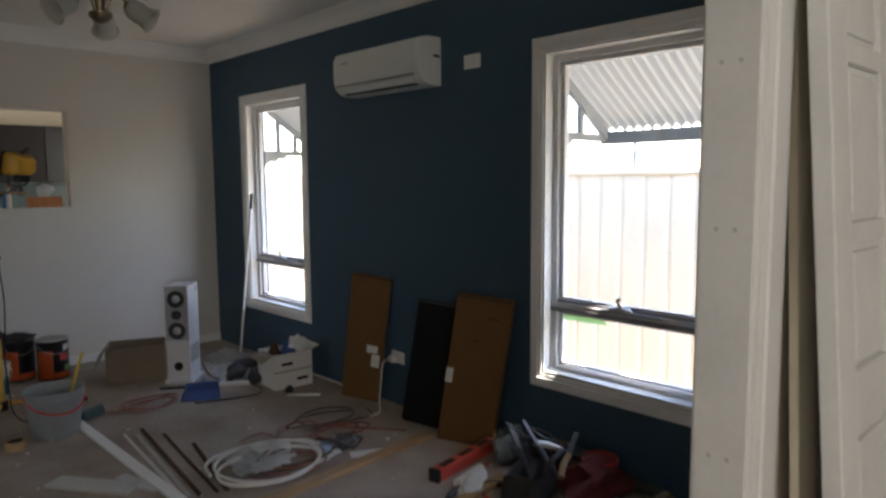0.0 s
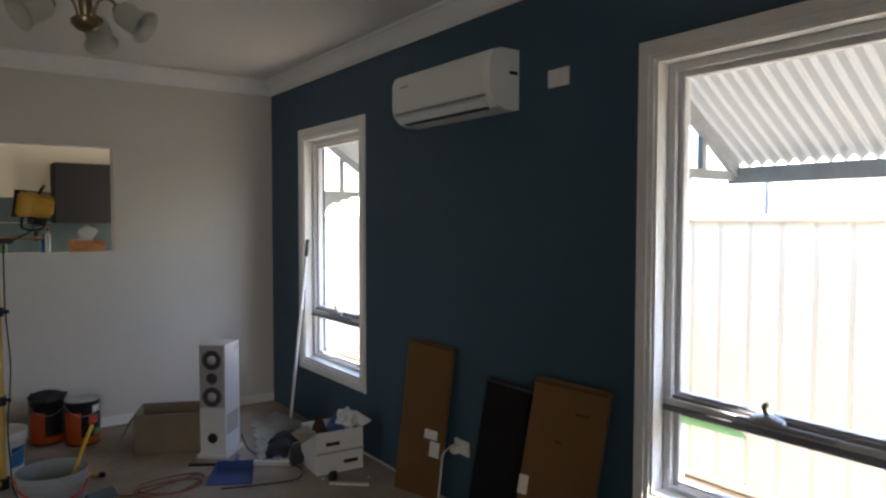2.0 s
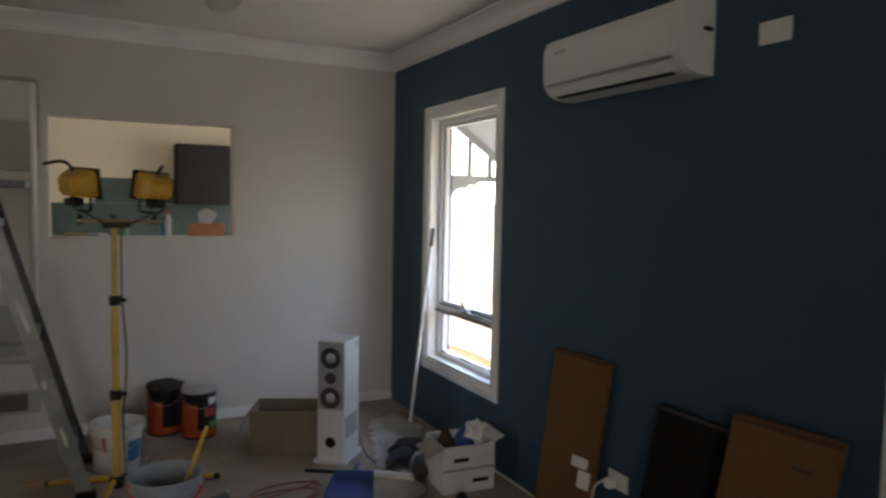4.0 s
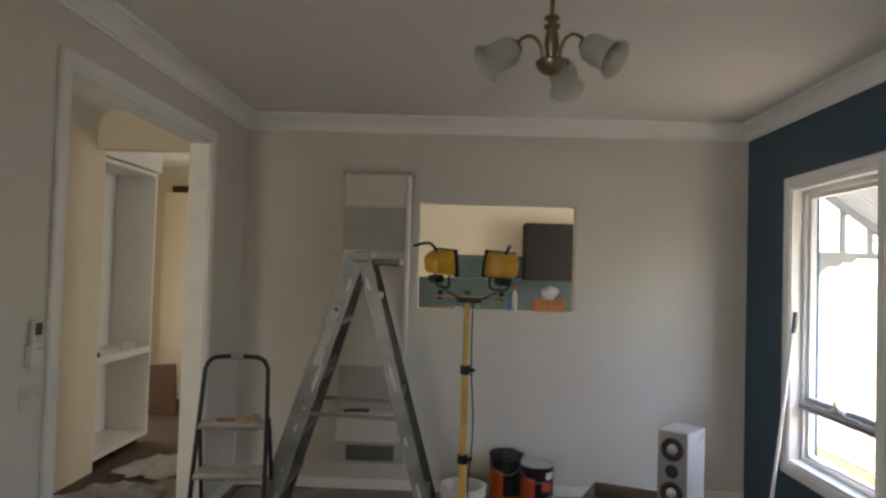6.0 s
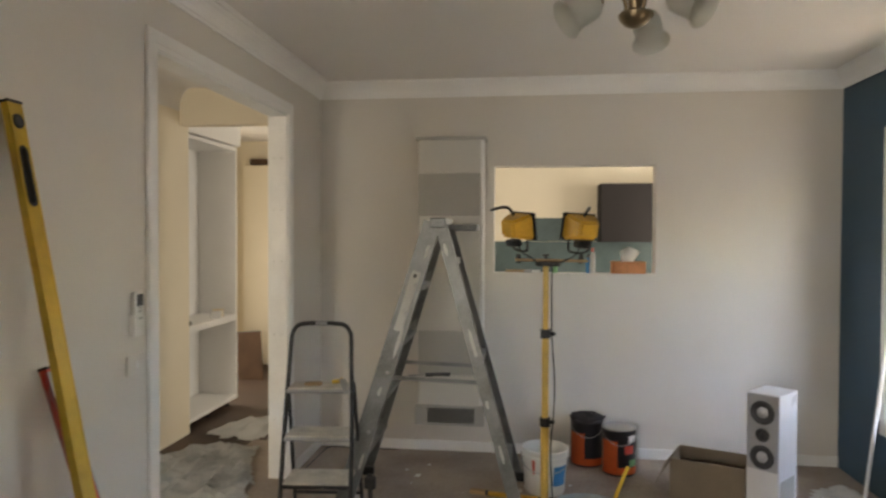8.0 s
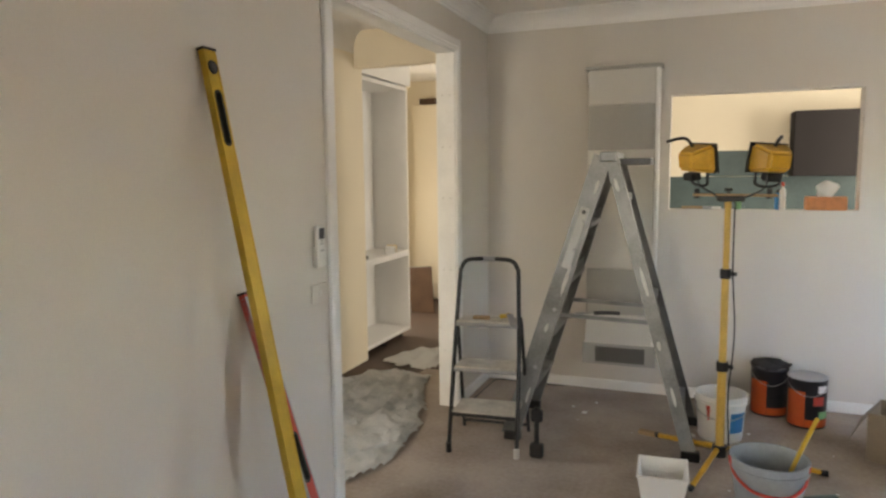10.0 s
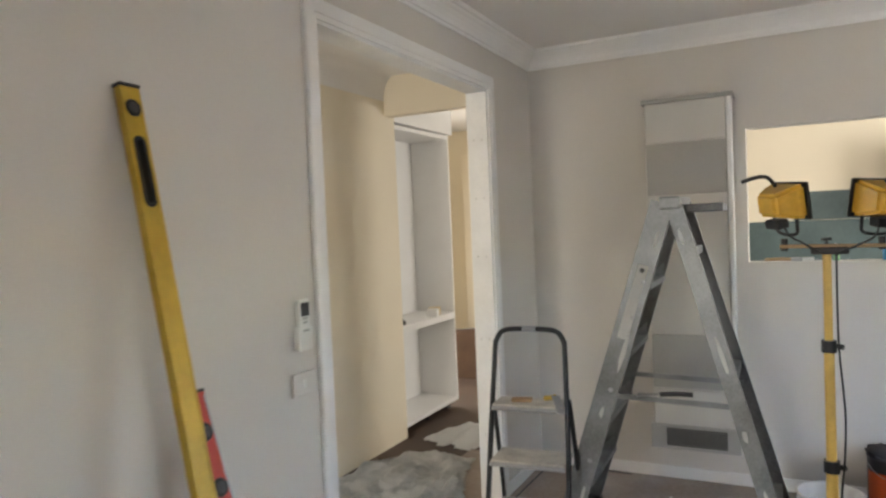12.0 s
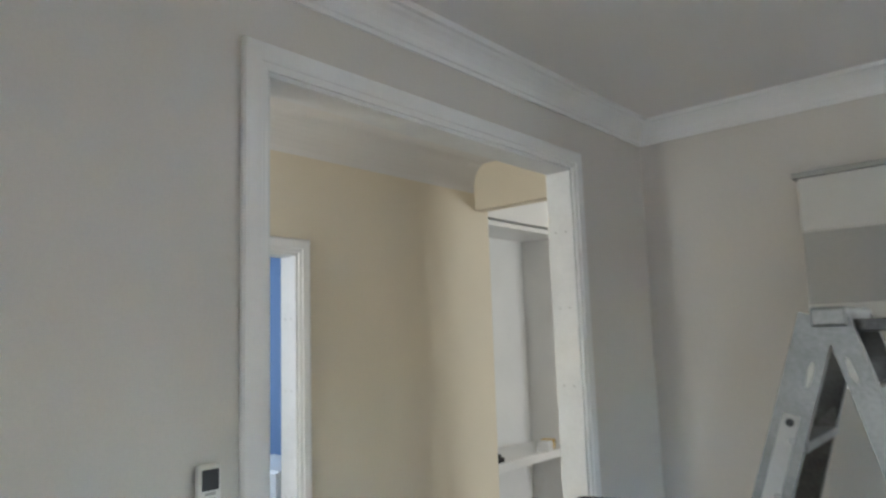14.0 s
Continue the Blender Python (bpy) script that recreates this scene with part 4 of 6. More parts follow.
# ---- levels against the west wall ----
def spirit_level(name, top, bottom, w, d, material, label, vials, rib=None):
    top, bottom = Vector(top), Vector(bottom)
    ax = top - bottom
    L = ax.length
    zc = ax.normalized()
    xc = Vector((1, 0, 0))                      # out of the wall
    yc = zc.cross(xc).normalized()
    xc = yc.cross(zc).normalized()
    m = Matrix((( xc.x, yc.x, zc.x, bottom.x), (xc.y, yc.y, zc.y, bottom.y), (xc.z, yc.z, zc.z, bottom.z), (0, 0, 0, 1)))
    t = thing(name, m, label, "spirit level", "spirit levels")
    hh, hr = 0.080, w * 0.25
    holes = sorted(z for kind, z in vials if kind == "hole")
    b = bmesh.new()
    za = 0.0
    for z in holes + [None]:
        box(0, d, -w / 2, w / 2, za, L if z is None else z - hh - 0.012, bm=b)
        if z is None:
            break
        za = z + hh + 0.012
        oval, rim = [], []
        for k in range(28):
            a = 2 * math.pi * (k + 0.5) / 28
            c, sn = math.cos(a), math.sin(a)
            oval.append((hr * c, z + math.copysign(hh - hr, sn) + hr * sn))
            q = min(w / 2 / max(abs(c), 1e-6), (hr + 0.012) / max(abs(sn), 1e-6))
            rim.append((q * c, z + math.copysign(hh - hr, sn) + q * sn))
        for x, flip in ((0, 1), (d, -1)):
            A, B = [[b.verts.new((x, *p)) for p in ring] for ring in (oval, rim)]
            for k in range(28):
                b.faces.new((A[k], A[(k + 1) % 28], B[(k + 1) % 28], B[k])[::flip])
        for ring in (oval, rim):
            A, B = [[b.verts.new((x, *p)) for p in ring] for x in (0, d)]
            for k in range(28):
                b.faces.new((A[k], A[(k + 1) % 28], B[(k + 1) % 28], B[k]))
    bmesh.ops.remove_doubles(b, verts=b.verts, dist=0.0002)
    part("body", b, material, t)
    for s in (-1, 1):
        rw = 0.014 if rib and s < 0 else 0.005
        part("edge_rib", box(-0.001, d + 0.0015, s * w / 2 - rw * (s > 0), s * w / 2 + rw * (s < 0), 0.012, L - 0.012, bevel=0.0008), rib or material, t)
    for z in (0.0, L):
        part("end_cap", box(-0.002, d + 0.003, -w / 2 - 0.002, w / 2 + 0.002, z - 0.004, z + 0.004, bevel=0.001), BLACK, t, "black end cap")
    for kind, z in vials:
        if kind == "vial":
            v = part("vial_frame", lathe([(0.0, 0.004), (w * 0.36, 0.004), (w * 0.40, 0.0)], 24, pose(d, 0, z, 0, 90)), BLACK, t)
            part("vial", lathe([(0.0, 0.0065), (w * 0.22, 0.006), (w * 0.25, 0.004)], 20, pose(d, 0, z, 0, 90)), CONE, v)
        else:
            # black moulded liner round the hand hole
            b = bmesh.new()
            rings = []
            for r, x in ((hr + 0.004, d + 0.0012), (hr - 0.003, d + 0.0012), (hr - 0.003, -0.0012), (hr + 0.004, -0.0012)):
                rings.append([b.verts.new((x, r * math.cos(a), z + math.copysign(hh - hr, math.sin(a)) + r * math.sin(a))) for a in (2 * math.pi * (k + 0.5) / 28 for k in range(28))])
            for A, B in zip(rings, rings[1:] + rings[:1]):
                for k in range(28):
                    b.faces.new((A[k], A[(k + 1) % 28], B[(k + 1) % 28], B[k]))
            part("hand_hole", b, BLACK, t, "black liner of the hand hole")
    return t


spirit_level("spirit_level", (-0.415, 2.970, 1.790), (-0.045, 2.944, 0.004), 0.052, 0.021, LEVELY, "long yellow spirit level leaning on the wall", [("vial", 1.77), ("hole", 1.62), ("hole", 0.30)])
spirit_level("spirit_level", (-0.418, 3.112, 1.045), (-0.055, 3.082, 0.004), 0.060, 0.024, RED, "shorter red spirit level leaning on the wall", [("vial", 1.00), ("vial", 0.86), ("hole", 0.55)], STEEL)

# ---- tower speaker ----
m = pose(2.184, 4.832, 0, 0, 0, -41.0)
t = thing("tower_speaker", m, "white tower speaker with round black drivers, standing on the floor", "speaker")
hw, dp, ht = 0.078, 0.108, 0.672
part("cabinet", box(-hw, hw, -dp, dp, 0.022, ht, bevel=0.004), SPK_W, t)
part("plinth", box(-hw - 0.016, hw + 0.016, -dp - 0.016, dp + 0.016, 0.0, 0.022, bevel=0.004), SPK_W, t)
part("front_baffle", box(-hw + 0.003, hw - 0.003, -dp - 0.003, -dp + 0.001, 0.30, ht - 0.004, bevel=0.002), SILVER, t, "pale grey front baffle")
for z, r in ((0.582, 0.058), (0.473, 0.033), (0.365, 0.058)):
    f = pose(0, -dp - 0.003, z, 90)
    c = part("driver", lathe([(r, 0.0), (r, 0.006), (r * 0.90, 0.008), (r * 0.84, 0.004), (r * 0.76, 0.006), (r * 0.68, 0.002), (r * 0.40, -0.0), (0.0, 0.0005)], 32, f), CONE, t, "round black driver", True)
    part("dust_cap", lathe([(r * 0.46, 0.001), (r * 0.44, 0.006), (r * 0.25, 0.012), (0.0, 0.014)], 24, f), SILVER if r > 0.04 else CONE, c, "silver cap", True)
part("bass_port", lathe([(0.030, 0.0), (0.030, 0.003), (0.024, 0.004), (0.022, 0.0008), (0.0, 0.0008)], 24, pose(0, -dp, 0.118, 90)), BLACK, t, "black bass port")
part("side_grille", box(hw - 0.0005, hw + 0.0015, -dp + 0.02, dp - 0.03, 0.135, 0.255), HEAT_G, t, "grey side panel")

PRINT = mat("faded_print", (0.09, 0.045, 0.018), 0.8, var=0.1, bump=0.02)
# ---- panels against the blue wall ----
def leaning_box(name, quad, thick, material, label, stickers=(), bevel=0.004, group=""):
    """quad: foot left, foot right, top right, top left of the face; thick: behind it."""
    q = [Vector(p) for p in quad]
    base = (q[0] + q[1]) / 2
    t = thing(name, Matrix.Translation(base), label, name.replace("_", " "), group)
    q = [p - base for p in q]
    n = (q[1] - q[0]).cross(q[3] - q[0]).normalized()
    b = slab(q, -n * thick)
    bmesh.ops.bevel(b, geom=b.edges[:], offset=bevel, segments=2, affect='EDGES')
    part("board", b, material, t)
    e = [q[3].lerp(q[0], 0.004), q[2].lerp(q[1], 0.004), q[2].lerp(q[1], 0.022), q[3].lerp(q[0], 0.022)]
    part("top_seam", slab([p + n * 0.0008 for p in e], n * 0.0008), PRINT if material is CARD else DARK, t)
    for u0, u1, v0, v1, mt, lb in stickers:
        c = [(q[0].lerp(q[1], u)).lerp(q[3].lerp(q[2], u), v) + n * 0.0012 for u, v in ((u0, v0), (u1, v0), (u1, v1), (u0, v1))]
        part("sticker", slab(c, n * 0.0008), mt, t, lb)
    return t


leaning_box("cardboard_pack", [(2.752, 3.760, 0), (2.828, 3.472, 0), (2.868, 3.385, 0.782), (2.795, 3.675, 0.800)], 0.02, CARD, "tall flat brown cardboard pack leaning on the blue wall", [(0.58, 0.86, 0.39, 0.45, PAPER, "white sticker"), (0.72, 0.93, 0.28, 0.38, PAPER, "white sticker")])
leaning_box("flat_pack", [(2.728, 3.140, 0), (2.783, 2.855, 0), (2.868, 2.790, 0.690), (2.828, 3.085, 0.705)], 0.03, MATTBLACK, "matt black upholstered panel leaning on the blue wall", bevel=0.012)
leaning_box("cardboard_pack", [(2.690, 2.790, 0), (2.790, 2.490, 0), (2.838, 2.385, 0.772), (2.755, 2.690, 0.788)], 0.045, CARD, "tall flat brown cardboard pack with a white sticker", [(0.0, 0.13, 0.40, 0.50, PAPER, "white sticker"), (0.62, 0.80, 0.855, 0.872, PRINT, "faded printing"), (0.40, 0.50, 0.70, 0.715, PRINT, "faded printing")])

# ---- pole by the far window ----
t = thing("painting_pole", pose(2.785, 5.195, 0), "white extension pole with a dark grip, leaning beside the window", "pole")
part("shaft", sweep([(0, 0, 0.0), (0.0805, -0.1105, 1.185)], 0.0105, 10), TRIM, t, smooth=True)
part("grip", sweep([(0.0785, -0.108, 1.155), (0.086, -0.118, 1.27)], 0.0120, 10), DARK, t, "dark foam grip", True)

# ---- hall and kitchen things ----
t = thing("built_in_shelves", pose(XH - 0.02, 6.36, 0), "white open built-in shelf unit with one middle shelf", "shelf unit")
ya, yb, dp = -0.430, 0.43, 0.33
part("side_panel", box(-dp, 0.0, yb - 0.02, yb, 0.055, 2.16, bevel=0.002), TRIM, t)
part("side_panel", box(-dp, 0.0, ya, ya + 0.02, 0.055, 2.16, bevel=0.002), TRIM, t)
part("back_panel", box(-dp - 0.012, -dp, ya, yb, 0.055, 2.16), TRIM, t)
part("top_panel", box(-dp, 0.0, ya + 0.02, yb - 0.02, 2.13, 2.16, bevel=0.002), TRIM, t)
part("bottom_panel", box(-dp, 0.0, ya + 0.02, yb - 0.02, 0.055, 0.085, bevel=0.002), TRIM, t)
part("shelf", box(-dp, 0.004, ya + 0.02, yb - 0.02, 0.715, 0.765, bevel=0.003), TRIM, t)
for yy in (ya + 0.08, 0.0, yb - 0.08):
    part("foot", lathe([(0.024, 0.0), (0.024, 0.008), (0.012, 0.012), (0.012, 0.056)], 14, pose(-0.06, yy, 0), cap=True), BLACK, t, "black adjustable foot")
t = thing("small_box", pose(XH - 0.075, 6.53, 0.765, 0, 0, 20), "small yellow and white packet on the shelf", "box")
part("carton", box(-0.040, 0.040, -0.10, 0.075, 0, 0.055, bevel=0.003), PAPER, t)
part("end_label", box(-0.0415, 0.0415, 0.010, 0.0762, 0.001, 0.0565, bevel=0.002), LEVELY, t, "yellow printed end")
t = thing("black_fitting", pose(XH - 0.06, 6.00, 0.765), "small black plastic fitting on the shelf", "fitting")
part("body", box(-0.025, 0.025, -0.045, 0.035, 0, 0.030, bevel=0.006), BLACK, t)
part("neck", lathe([(0.0, 0.0), (0.014, 0.0), (0.014, 0.045), (0.0, 0.045)], 14, pose(0, 0.012, 0)), BLACK, t)

t = thing("bedroom_cabinet", pose(-3.0, 5.55, 0), "low white cabinet against the blue bedroom wall", "cabinet")
part("carcass", box(-0.30, 0.30, -0.18, 0.20, 0.0, 0.70, bevel=0.004), TRIM, t)
part("door", box(-0.295, -0.003, -0.198, -0.182, 0.02, 0.69, bevel=0.003), TRIM, t)
part("door", box(0.003, 0.295, -0.198, -0.182, 0.02, 0.69, bevel=0.003), TRIM, t)
# sliding door track and a board beyond the shelves
t = thing("door_track", pose(-1.83, 8.49, 2.22), "short dark steel sliding door track on the far wall", "door track")
part("track", box(-0.20, 0.22, -0.06, 0.01, -0.03, 0.03, bevel=0.004), BROWNTIM, t)
part("roller", lathe([(0.0, -0.02), (0.03, -0.02), (0.03, 0.0), (0.0, 0.0)], 14, pose(0.12, -0.03, -0.03, 90)), BLACK, t)
t = thing("sliding_door", pose(-1.75, 8.44, 0.03), "pale cream sliding door panel under its track", "door")
part("leaf", box(-0.36, 0.36, -0.02, 0.02, 0, 2.15, bevel=0.004), CREAM, t)
part("edge_strip", box(0.36, 0.372, -0.024, 0.024, 0, 2.15, bevel=0.002), BROWNTIM, t, "brown door edge")
leaning_box("brown_board", [(-2.20, 7.72, 0), (-1.60, 7.72, 0), (-1.70, 7.90, 0.46), (-2.20, 7.90, 0.42)], 0.018, BROWNTIM, "brown timber board propped up in the kitchen")

# kitchen seen through the servery
for k, (x0, x1, z0, z1) in enumerate(((-0.2, 2.9, 0.90, 1.368), (0.985, 1.72, 1.372, 1.612))):
    structure("splashback_%d" % (k + 1), box(x0, x1, YK - 0.014 - 0.002 * k, YK, z0, z1, bevel=0.002), TEAL, "blue grey kitchen splashback panel")
t = thing("wall_cupboard", pose(1.95, YK, 1.37), "charcoal overhead kitchen cupboard with two doors", "cupboard")
part("carcass", box(-0.265, 0.94, -0.325, 0, 0, 0.575, bevel=0.002), CUPB, t)
part("door", box(-0.263, 0.245, -0.345, -0.327, 0.002, 0.573, bevel=0.003), CUPB, t)
part("door", box(0.251, 0.938, -0.345, -0.327, 0.002, 0.573, bevel=0.003), BLACK, t)
t = thing("kitchen_worktop", pose(1.3, YK, 0.0), "pale kitchen worktop on charcoal base cupboards", "worktop")
part("top", box(-1.5, 1.55, -0.6, -0.016, 0.86, 0.90, bevel=0.004), HEAT_C, t)
for k in range(5):
    part("base_cupboard", box(-1.5 + 0.61 * k + 0.002, -1.5 + 0.61 * (k + 1) - 0.002, -0.57, -0.02, 0.0, 0.858, bevel=0.003), CUPB, t)

# on the servery's sill
t = thing("tissue_box", pose(1.622, 5.835, SV[2], 0, 0, 2), "orange patterned tissue box with a white tissue pulled up", "tissue box")
part("carton", box(-0.105, 0.105, -0.045, 0.045, 0, 0.078, bevel=0.003), TISSUEBOX, t)
b = bmesh.new()
rings = []
for k, (r, z) in enumerate(((0.028, 0.076), (0.040, 0.10), (0.050, 0.125), (0.042, 0.145), (0.020, 0.158))):
    rings.append([b.verts.new(((r * (1 + 0.28 * math.sin(3 * a + k)) ) * math.cos(a) * 1.15, r * 0.55 * (1 + 0.3 * math.cos(4 * a + 2 * k)) * math.sin(a), z + 0.014 * math.sin(2 * a + k))) for a in (2 * math.pi * q / 16 for q in range(16))])
for A, B in zip(rings, rings[1:]):
    for q in range(16):
        b.faces.new((A[q], A[(q + 1) % 16], B[(q + 1) % 16], B[q]))
b.faces.new(rings[-1])
part("tissue", b, PAPER, t, "crumpled white tissue", True)


def small_bottle(m, h, r, body, cap_mat, label):
    t = thing("bottle", m, label, "bottle")
    part("body", lathe([(0.0, 0.0), (r, 0.0), (r, h * 0.68), (r * 0.45, h * 0.80), (r * 0.40, h * 0.86), (0.0, h * 0.86)], 16), body, t, smooth=True)
    part("cap", lathe([(0.0, h), (r * 0.5, h), (r * 0.5, h * 0.84), (0.0, h * 0.84)], 14), cap_mat, t, smooth=True)


small_bottle(pose(1.395, 5.83, SV[2]), 0.165, 0.017, PAPER, RED, "slim white sealant tube with a red nozzle")
small_bottle(pose(1.372, 5.85, SV[2]), 0.12, 0.018, LBLUE, BLACK, "small blue bottle on the servery sill")
small_bottle(pose(1.155, 5.84, SV[2]), 0.085, 0.016, GREENT, PAPER, "small green bottle with a pale cap")
t = thing("paint_brush", pose(0.98, 5.80, SV[2] + 0.012, 0, 0, 190), "paint brush with a wooden handle across the servery sill", "paint brush")
part("handle", sweep([(0.03, 0, 0), (0.09, 0, 0.002), (0.15, 0, 0)], 0.009, 8, smooth_steps=3), TIMBER, t, smooth=True)
part("ferrule", box(-0.02, 0.03, -0.022, 0.022, -0.009, 0.009, bevel=0.003), STEEL, t)
part("bristles", box(-0.075, -0.02, -0.022, 0.022, -0.007, 0.007, bevel=0.004), PAPER, t, "pale bristles")


def crumpled(name, outline, base, amp, step, material, label, category, fold=(7.0, 3.0), thick=0.004, lift=0.004):
    """A rumpled sheet over an outline on the floor."""
    xs, ys = [p[0] for p in outline], [p[1] for p in outline]
    def inside(x, y):
        c = False
        for (x0, y0), (x1, y1) in zip(outline, outline[1:] + outline[:1]):
            if (y0 > y) != (y1 > y) and x < (x1 - x0) * (y - y0) / (y1 - y0) + x0:
                c = not c
        return c
    def edge(x, y):
        best = 9
        for (x0, y0), (x1, y1) in zip(outline, outline[1:] + outline[:1]):
            d = Vector((x1 - x0, y1 - y0))
            q = max(0, min(1, ((x - x0) * d.x + (y - y0) * d.y) / max(d.length_squared, 1e-9)))
            best = min(best, math.hypot(x - x0 - q * d.x, y - y0 - q * d.y))
        return best
    b = bmesh.new()
    nx, ny = int((max(xs) - min(xs)) / step) + 1, int((max(ys) - min(ys)) / step) + 1
    V = {}
    for i in range(nx + 1):
        for j in range(ny + 1):
            x, y = min(xs) + i * step, min(ys) + j * step
            wx, wy = x + 0.5 * step * noise.noise((x * 9, y * 9, 1.3)), y + 0.5 * step * noise.noise((x * 9, y * 9, 7.7))
            if inside(wx, wy):
                e = min(1.0, edge(wx, wy) / 0.06)
                n1 = noise.noise((wx * fold[0], wy * fold[1], 0.3))
                n2 = noise.noise((wx * 21, wy * 13, 4.1))
                h = amp * ((1 - abs(n1) * 2.4) * 0.60 + 0.40 * (1 - 2 * abs(n2)))
                V[i, j] = b.verts.new((wx - base[0], wy - base[1], lift + max(0.0, h) * (0.35 + 0.65 * e)))
    for i in range(nx):
        for j in range(ny):
            c = [V.get(k) for k in ((i, j), (i + 1, j), (i + 1, j + 1), (i, j + 1))]
            if all(c):
                b.faces.new(c)
    bmesh.ops.solidify(b, geom=b.faces[:], thickness=thick * 0.3)
    t = thing(name, pose(base[0], base[1], 0), label, category)
    part("sheet", b, material, t, smooth=True)
    return t


crumpled("drop_cloth", [(-0.60, 3.80), (-0.47, 4.12), (-0.45, 4.30), (-0.47, 4.62), (-0.50, 4.80), (-0.57, 4.90), (-0.56, 5.0), (-0.72, 5.35), (-0.80, 5.68), (-1.0, 5.66), (-1.18, 5.72), (-1.38, 5.45), (-1.42, 5.33), (-1.42, 4.8), (-1.40, 3.8)], (-0.95, 4.8), 0.056, 0.020, CLOTH, "rumpled grey white drop cloth on the hall floor", "drop cloth")
crumpled("drop_cloth", [(-0.86, 5.80), (-0.80, 6.2), (-0.78, 6.75), (-1.02, 6.62), (-1.02, 6.45), (-1.22, 6.30), (-1.30, 6.02), (-1.30, 5.86), (-1.05, 5.80)], (-1.0, 6.2), 0.04, 0.028, PAPER, "white plastic drop sheet bunched on the hall floor", "drop sheet")

# ---- door leaf leaning beside the first opening ----
t = thing("loose_door", pose(1.60, 0.490, 0.0, -4.2, 0, 0), "unhung white panelled door leaning on the wall beside the opening", "door")
W_, H_, T_ = 0.72, 2.02, 0.036
def bar(x0, x1, z0, z1, nm="stile", th=T_):
    part(nm, box(x0, x1, (T_ - th) / 2, T_ - (T_ - th) / 2, z0, z1, bevel=0.004), JAMBW, t)
bar(0.0, 0.095, 0, H_), bar(W_ - 0.095, W_, 0, H_), bar(0.3, 0.42, 0.02, H_ - 0.02, th=T_ - 0.001)
for z0, z1 in ((0, 0.24), (0.90, 1.02), (1.255, 1.295), (1.585, 1.625), (H_ - 0.12, H_)):
    bar(0.095, W_ - 0.095, z0, z1, "rail", T_ - 0.002)
for x0, x1 in ((0.095, 0.3), (0.42, W_ - 0.095)):
    for z0, z1 in ((0.24, 0.90), (1.02, 1.255), (1.295, 1.585), (1.625, H_ - 0.12)):
        bar(x0 + 0.018, x1 - 0.018, z0 + 0.016, z1 - 0.016, "panel", T_ - 0.008)
        bar(x0, x1, z0, z1, "panel_backing", T_ - 0.026)

# added board, cream to pass for more architrave beside the loose door
t = thing("gap_board", pose(1.660, 0.560, 0, -2.6, 0, 0), "added cream board filling the gap behind the loose door", "timber")
part("board", box(0, 0.09, 0.048, 0.066, 0, 2.10, bevel=0.003), CREAM, t)

# ---- things on the floor: by the north wall ----
def paint_tin(m, cloth, label):
    t = thing("paint_tin", m, label, "paint tin", "paint tins")
    r, h = 0.100, 0.272
    part("can", lathe([(0.0, 0.0), (r - 0.004, 0.0), (r, 0.006), (r, h - 0.006), (r + 0.003, h), (r - 0.005, h + 0.002), (r - 0.008, h - 0.004), (0.0, h - 0.006)], 40), TINBLACK, t, smooth=True)
    def band(a0, a1, z0, z1, mt, lb):
        b = bmesh.new()
        n = 14
        A = [[b.verts.new(((r + 0.0012) * math.cos(radians(a0 + (a1 - a0) * k / n)), (r + 0.0012) * math.sin(radians(a0 + (a1 - a0) * k / n)), z)) for k in range(n + 1)] for z in (z0, z1)]
        for k in range(n):
            b.faces.new((A[0][k], A[0][k + 1], A[1][k + 1], A[1][k]))
        part("label", b, mt, t, lb, True)
    band(195, 258, 0.012, 0.21, ORANGE, "orange label panel")
    band(258.5, 345, 0.012, 0.055, ORANGE, "orange label foot")
    if not cloth:
        band(282, 318, 0.135, 0.185, RED, "round red mark")
        band(300, 340, 0.060, 0.100, GREENT, "pale picture on the label")
        band(296, 330, 0.205, 0.245, PAPER, "white drip on the tin")
    part("lid", lathe([(0.0, h + 0.004), (r - 0.012, h + 0.005), (r - 0.008, h + 0.010), (r + 0.001, h + 0.009), (r + 0.002, h + 0.001)], 36), SILVER if not cloth else DARK, t, "dull metal lid", True)
    part("handle", sweep([((r + 0.004) * math.cos(a), (r + 0.004) * math.sin(a), h - 0.03 - 0.055 * math.sin((a - radians(200)) / radians(140) * math.pi)) for a in (radians(200 + 14 * k) for k in range(11))], 0.0022, 6), STEEL, t, smooth=True)
    return t


paint_tin(pose(1.352, 5.660, 0), True, "black and orange paint tin with a dark cloth on its lid")
paint_tin(pose(1.533, 5.520, 0), False, "black and orange paint tin with a metal lid")
b = bmesh.new()
rings = []
for k, (r, z) in enumerate(((0.104, 0.270), (0.107, 0.282), (0.085, 0.290), (0.05, 0.298), (0.018, 0.306))):
    rings.append([b.verts.new((r * (1 + 0.10 * math.sin(3 * a + k * 1.7)) * math.cos(a), r * (1 + 0.10 * math.cos(4 * a + k)) * math.sin(a), z + 0.008 * math.sin(5 * a + 2 * k))) for a in (2 * math.pi * q / 22 for q in range(22))])
for A, B in zip(rings, rings[1:]):
    for q in range(22):
        b.faces.new((A[q], A[(q + 1) % 22], B[(q + 1) % 22], B[q]))
b.faces.new(rings[-1])
bmesh.ops.translate(b, vec=(0, 0, -0.268), verts=b.verts)
t = thing("rag", pose(1.352, 5.660, 0.283), "dark crumpled rag on a paint tin", "rag")
part("cloth", b, CANVAS, t, smooth=True)


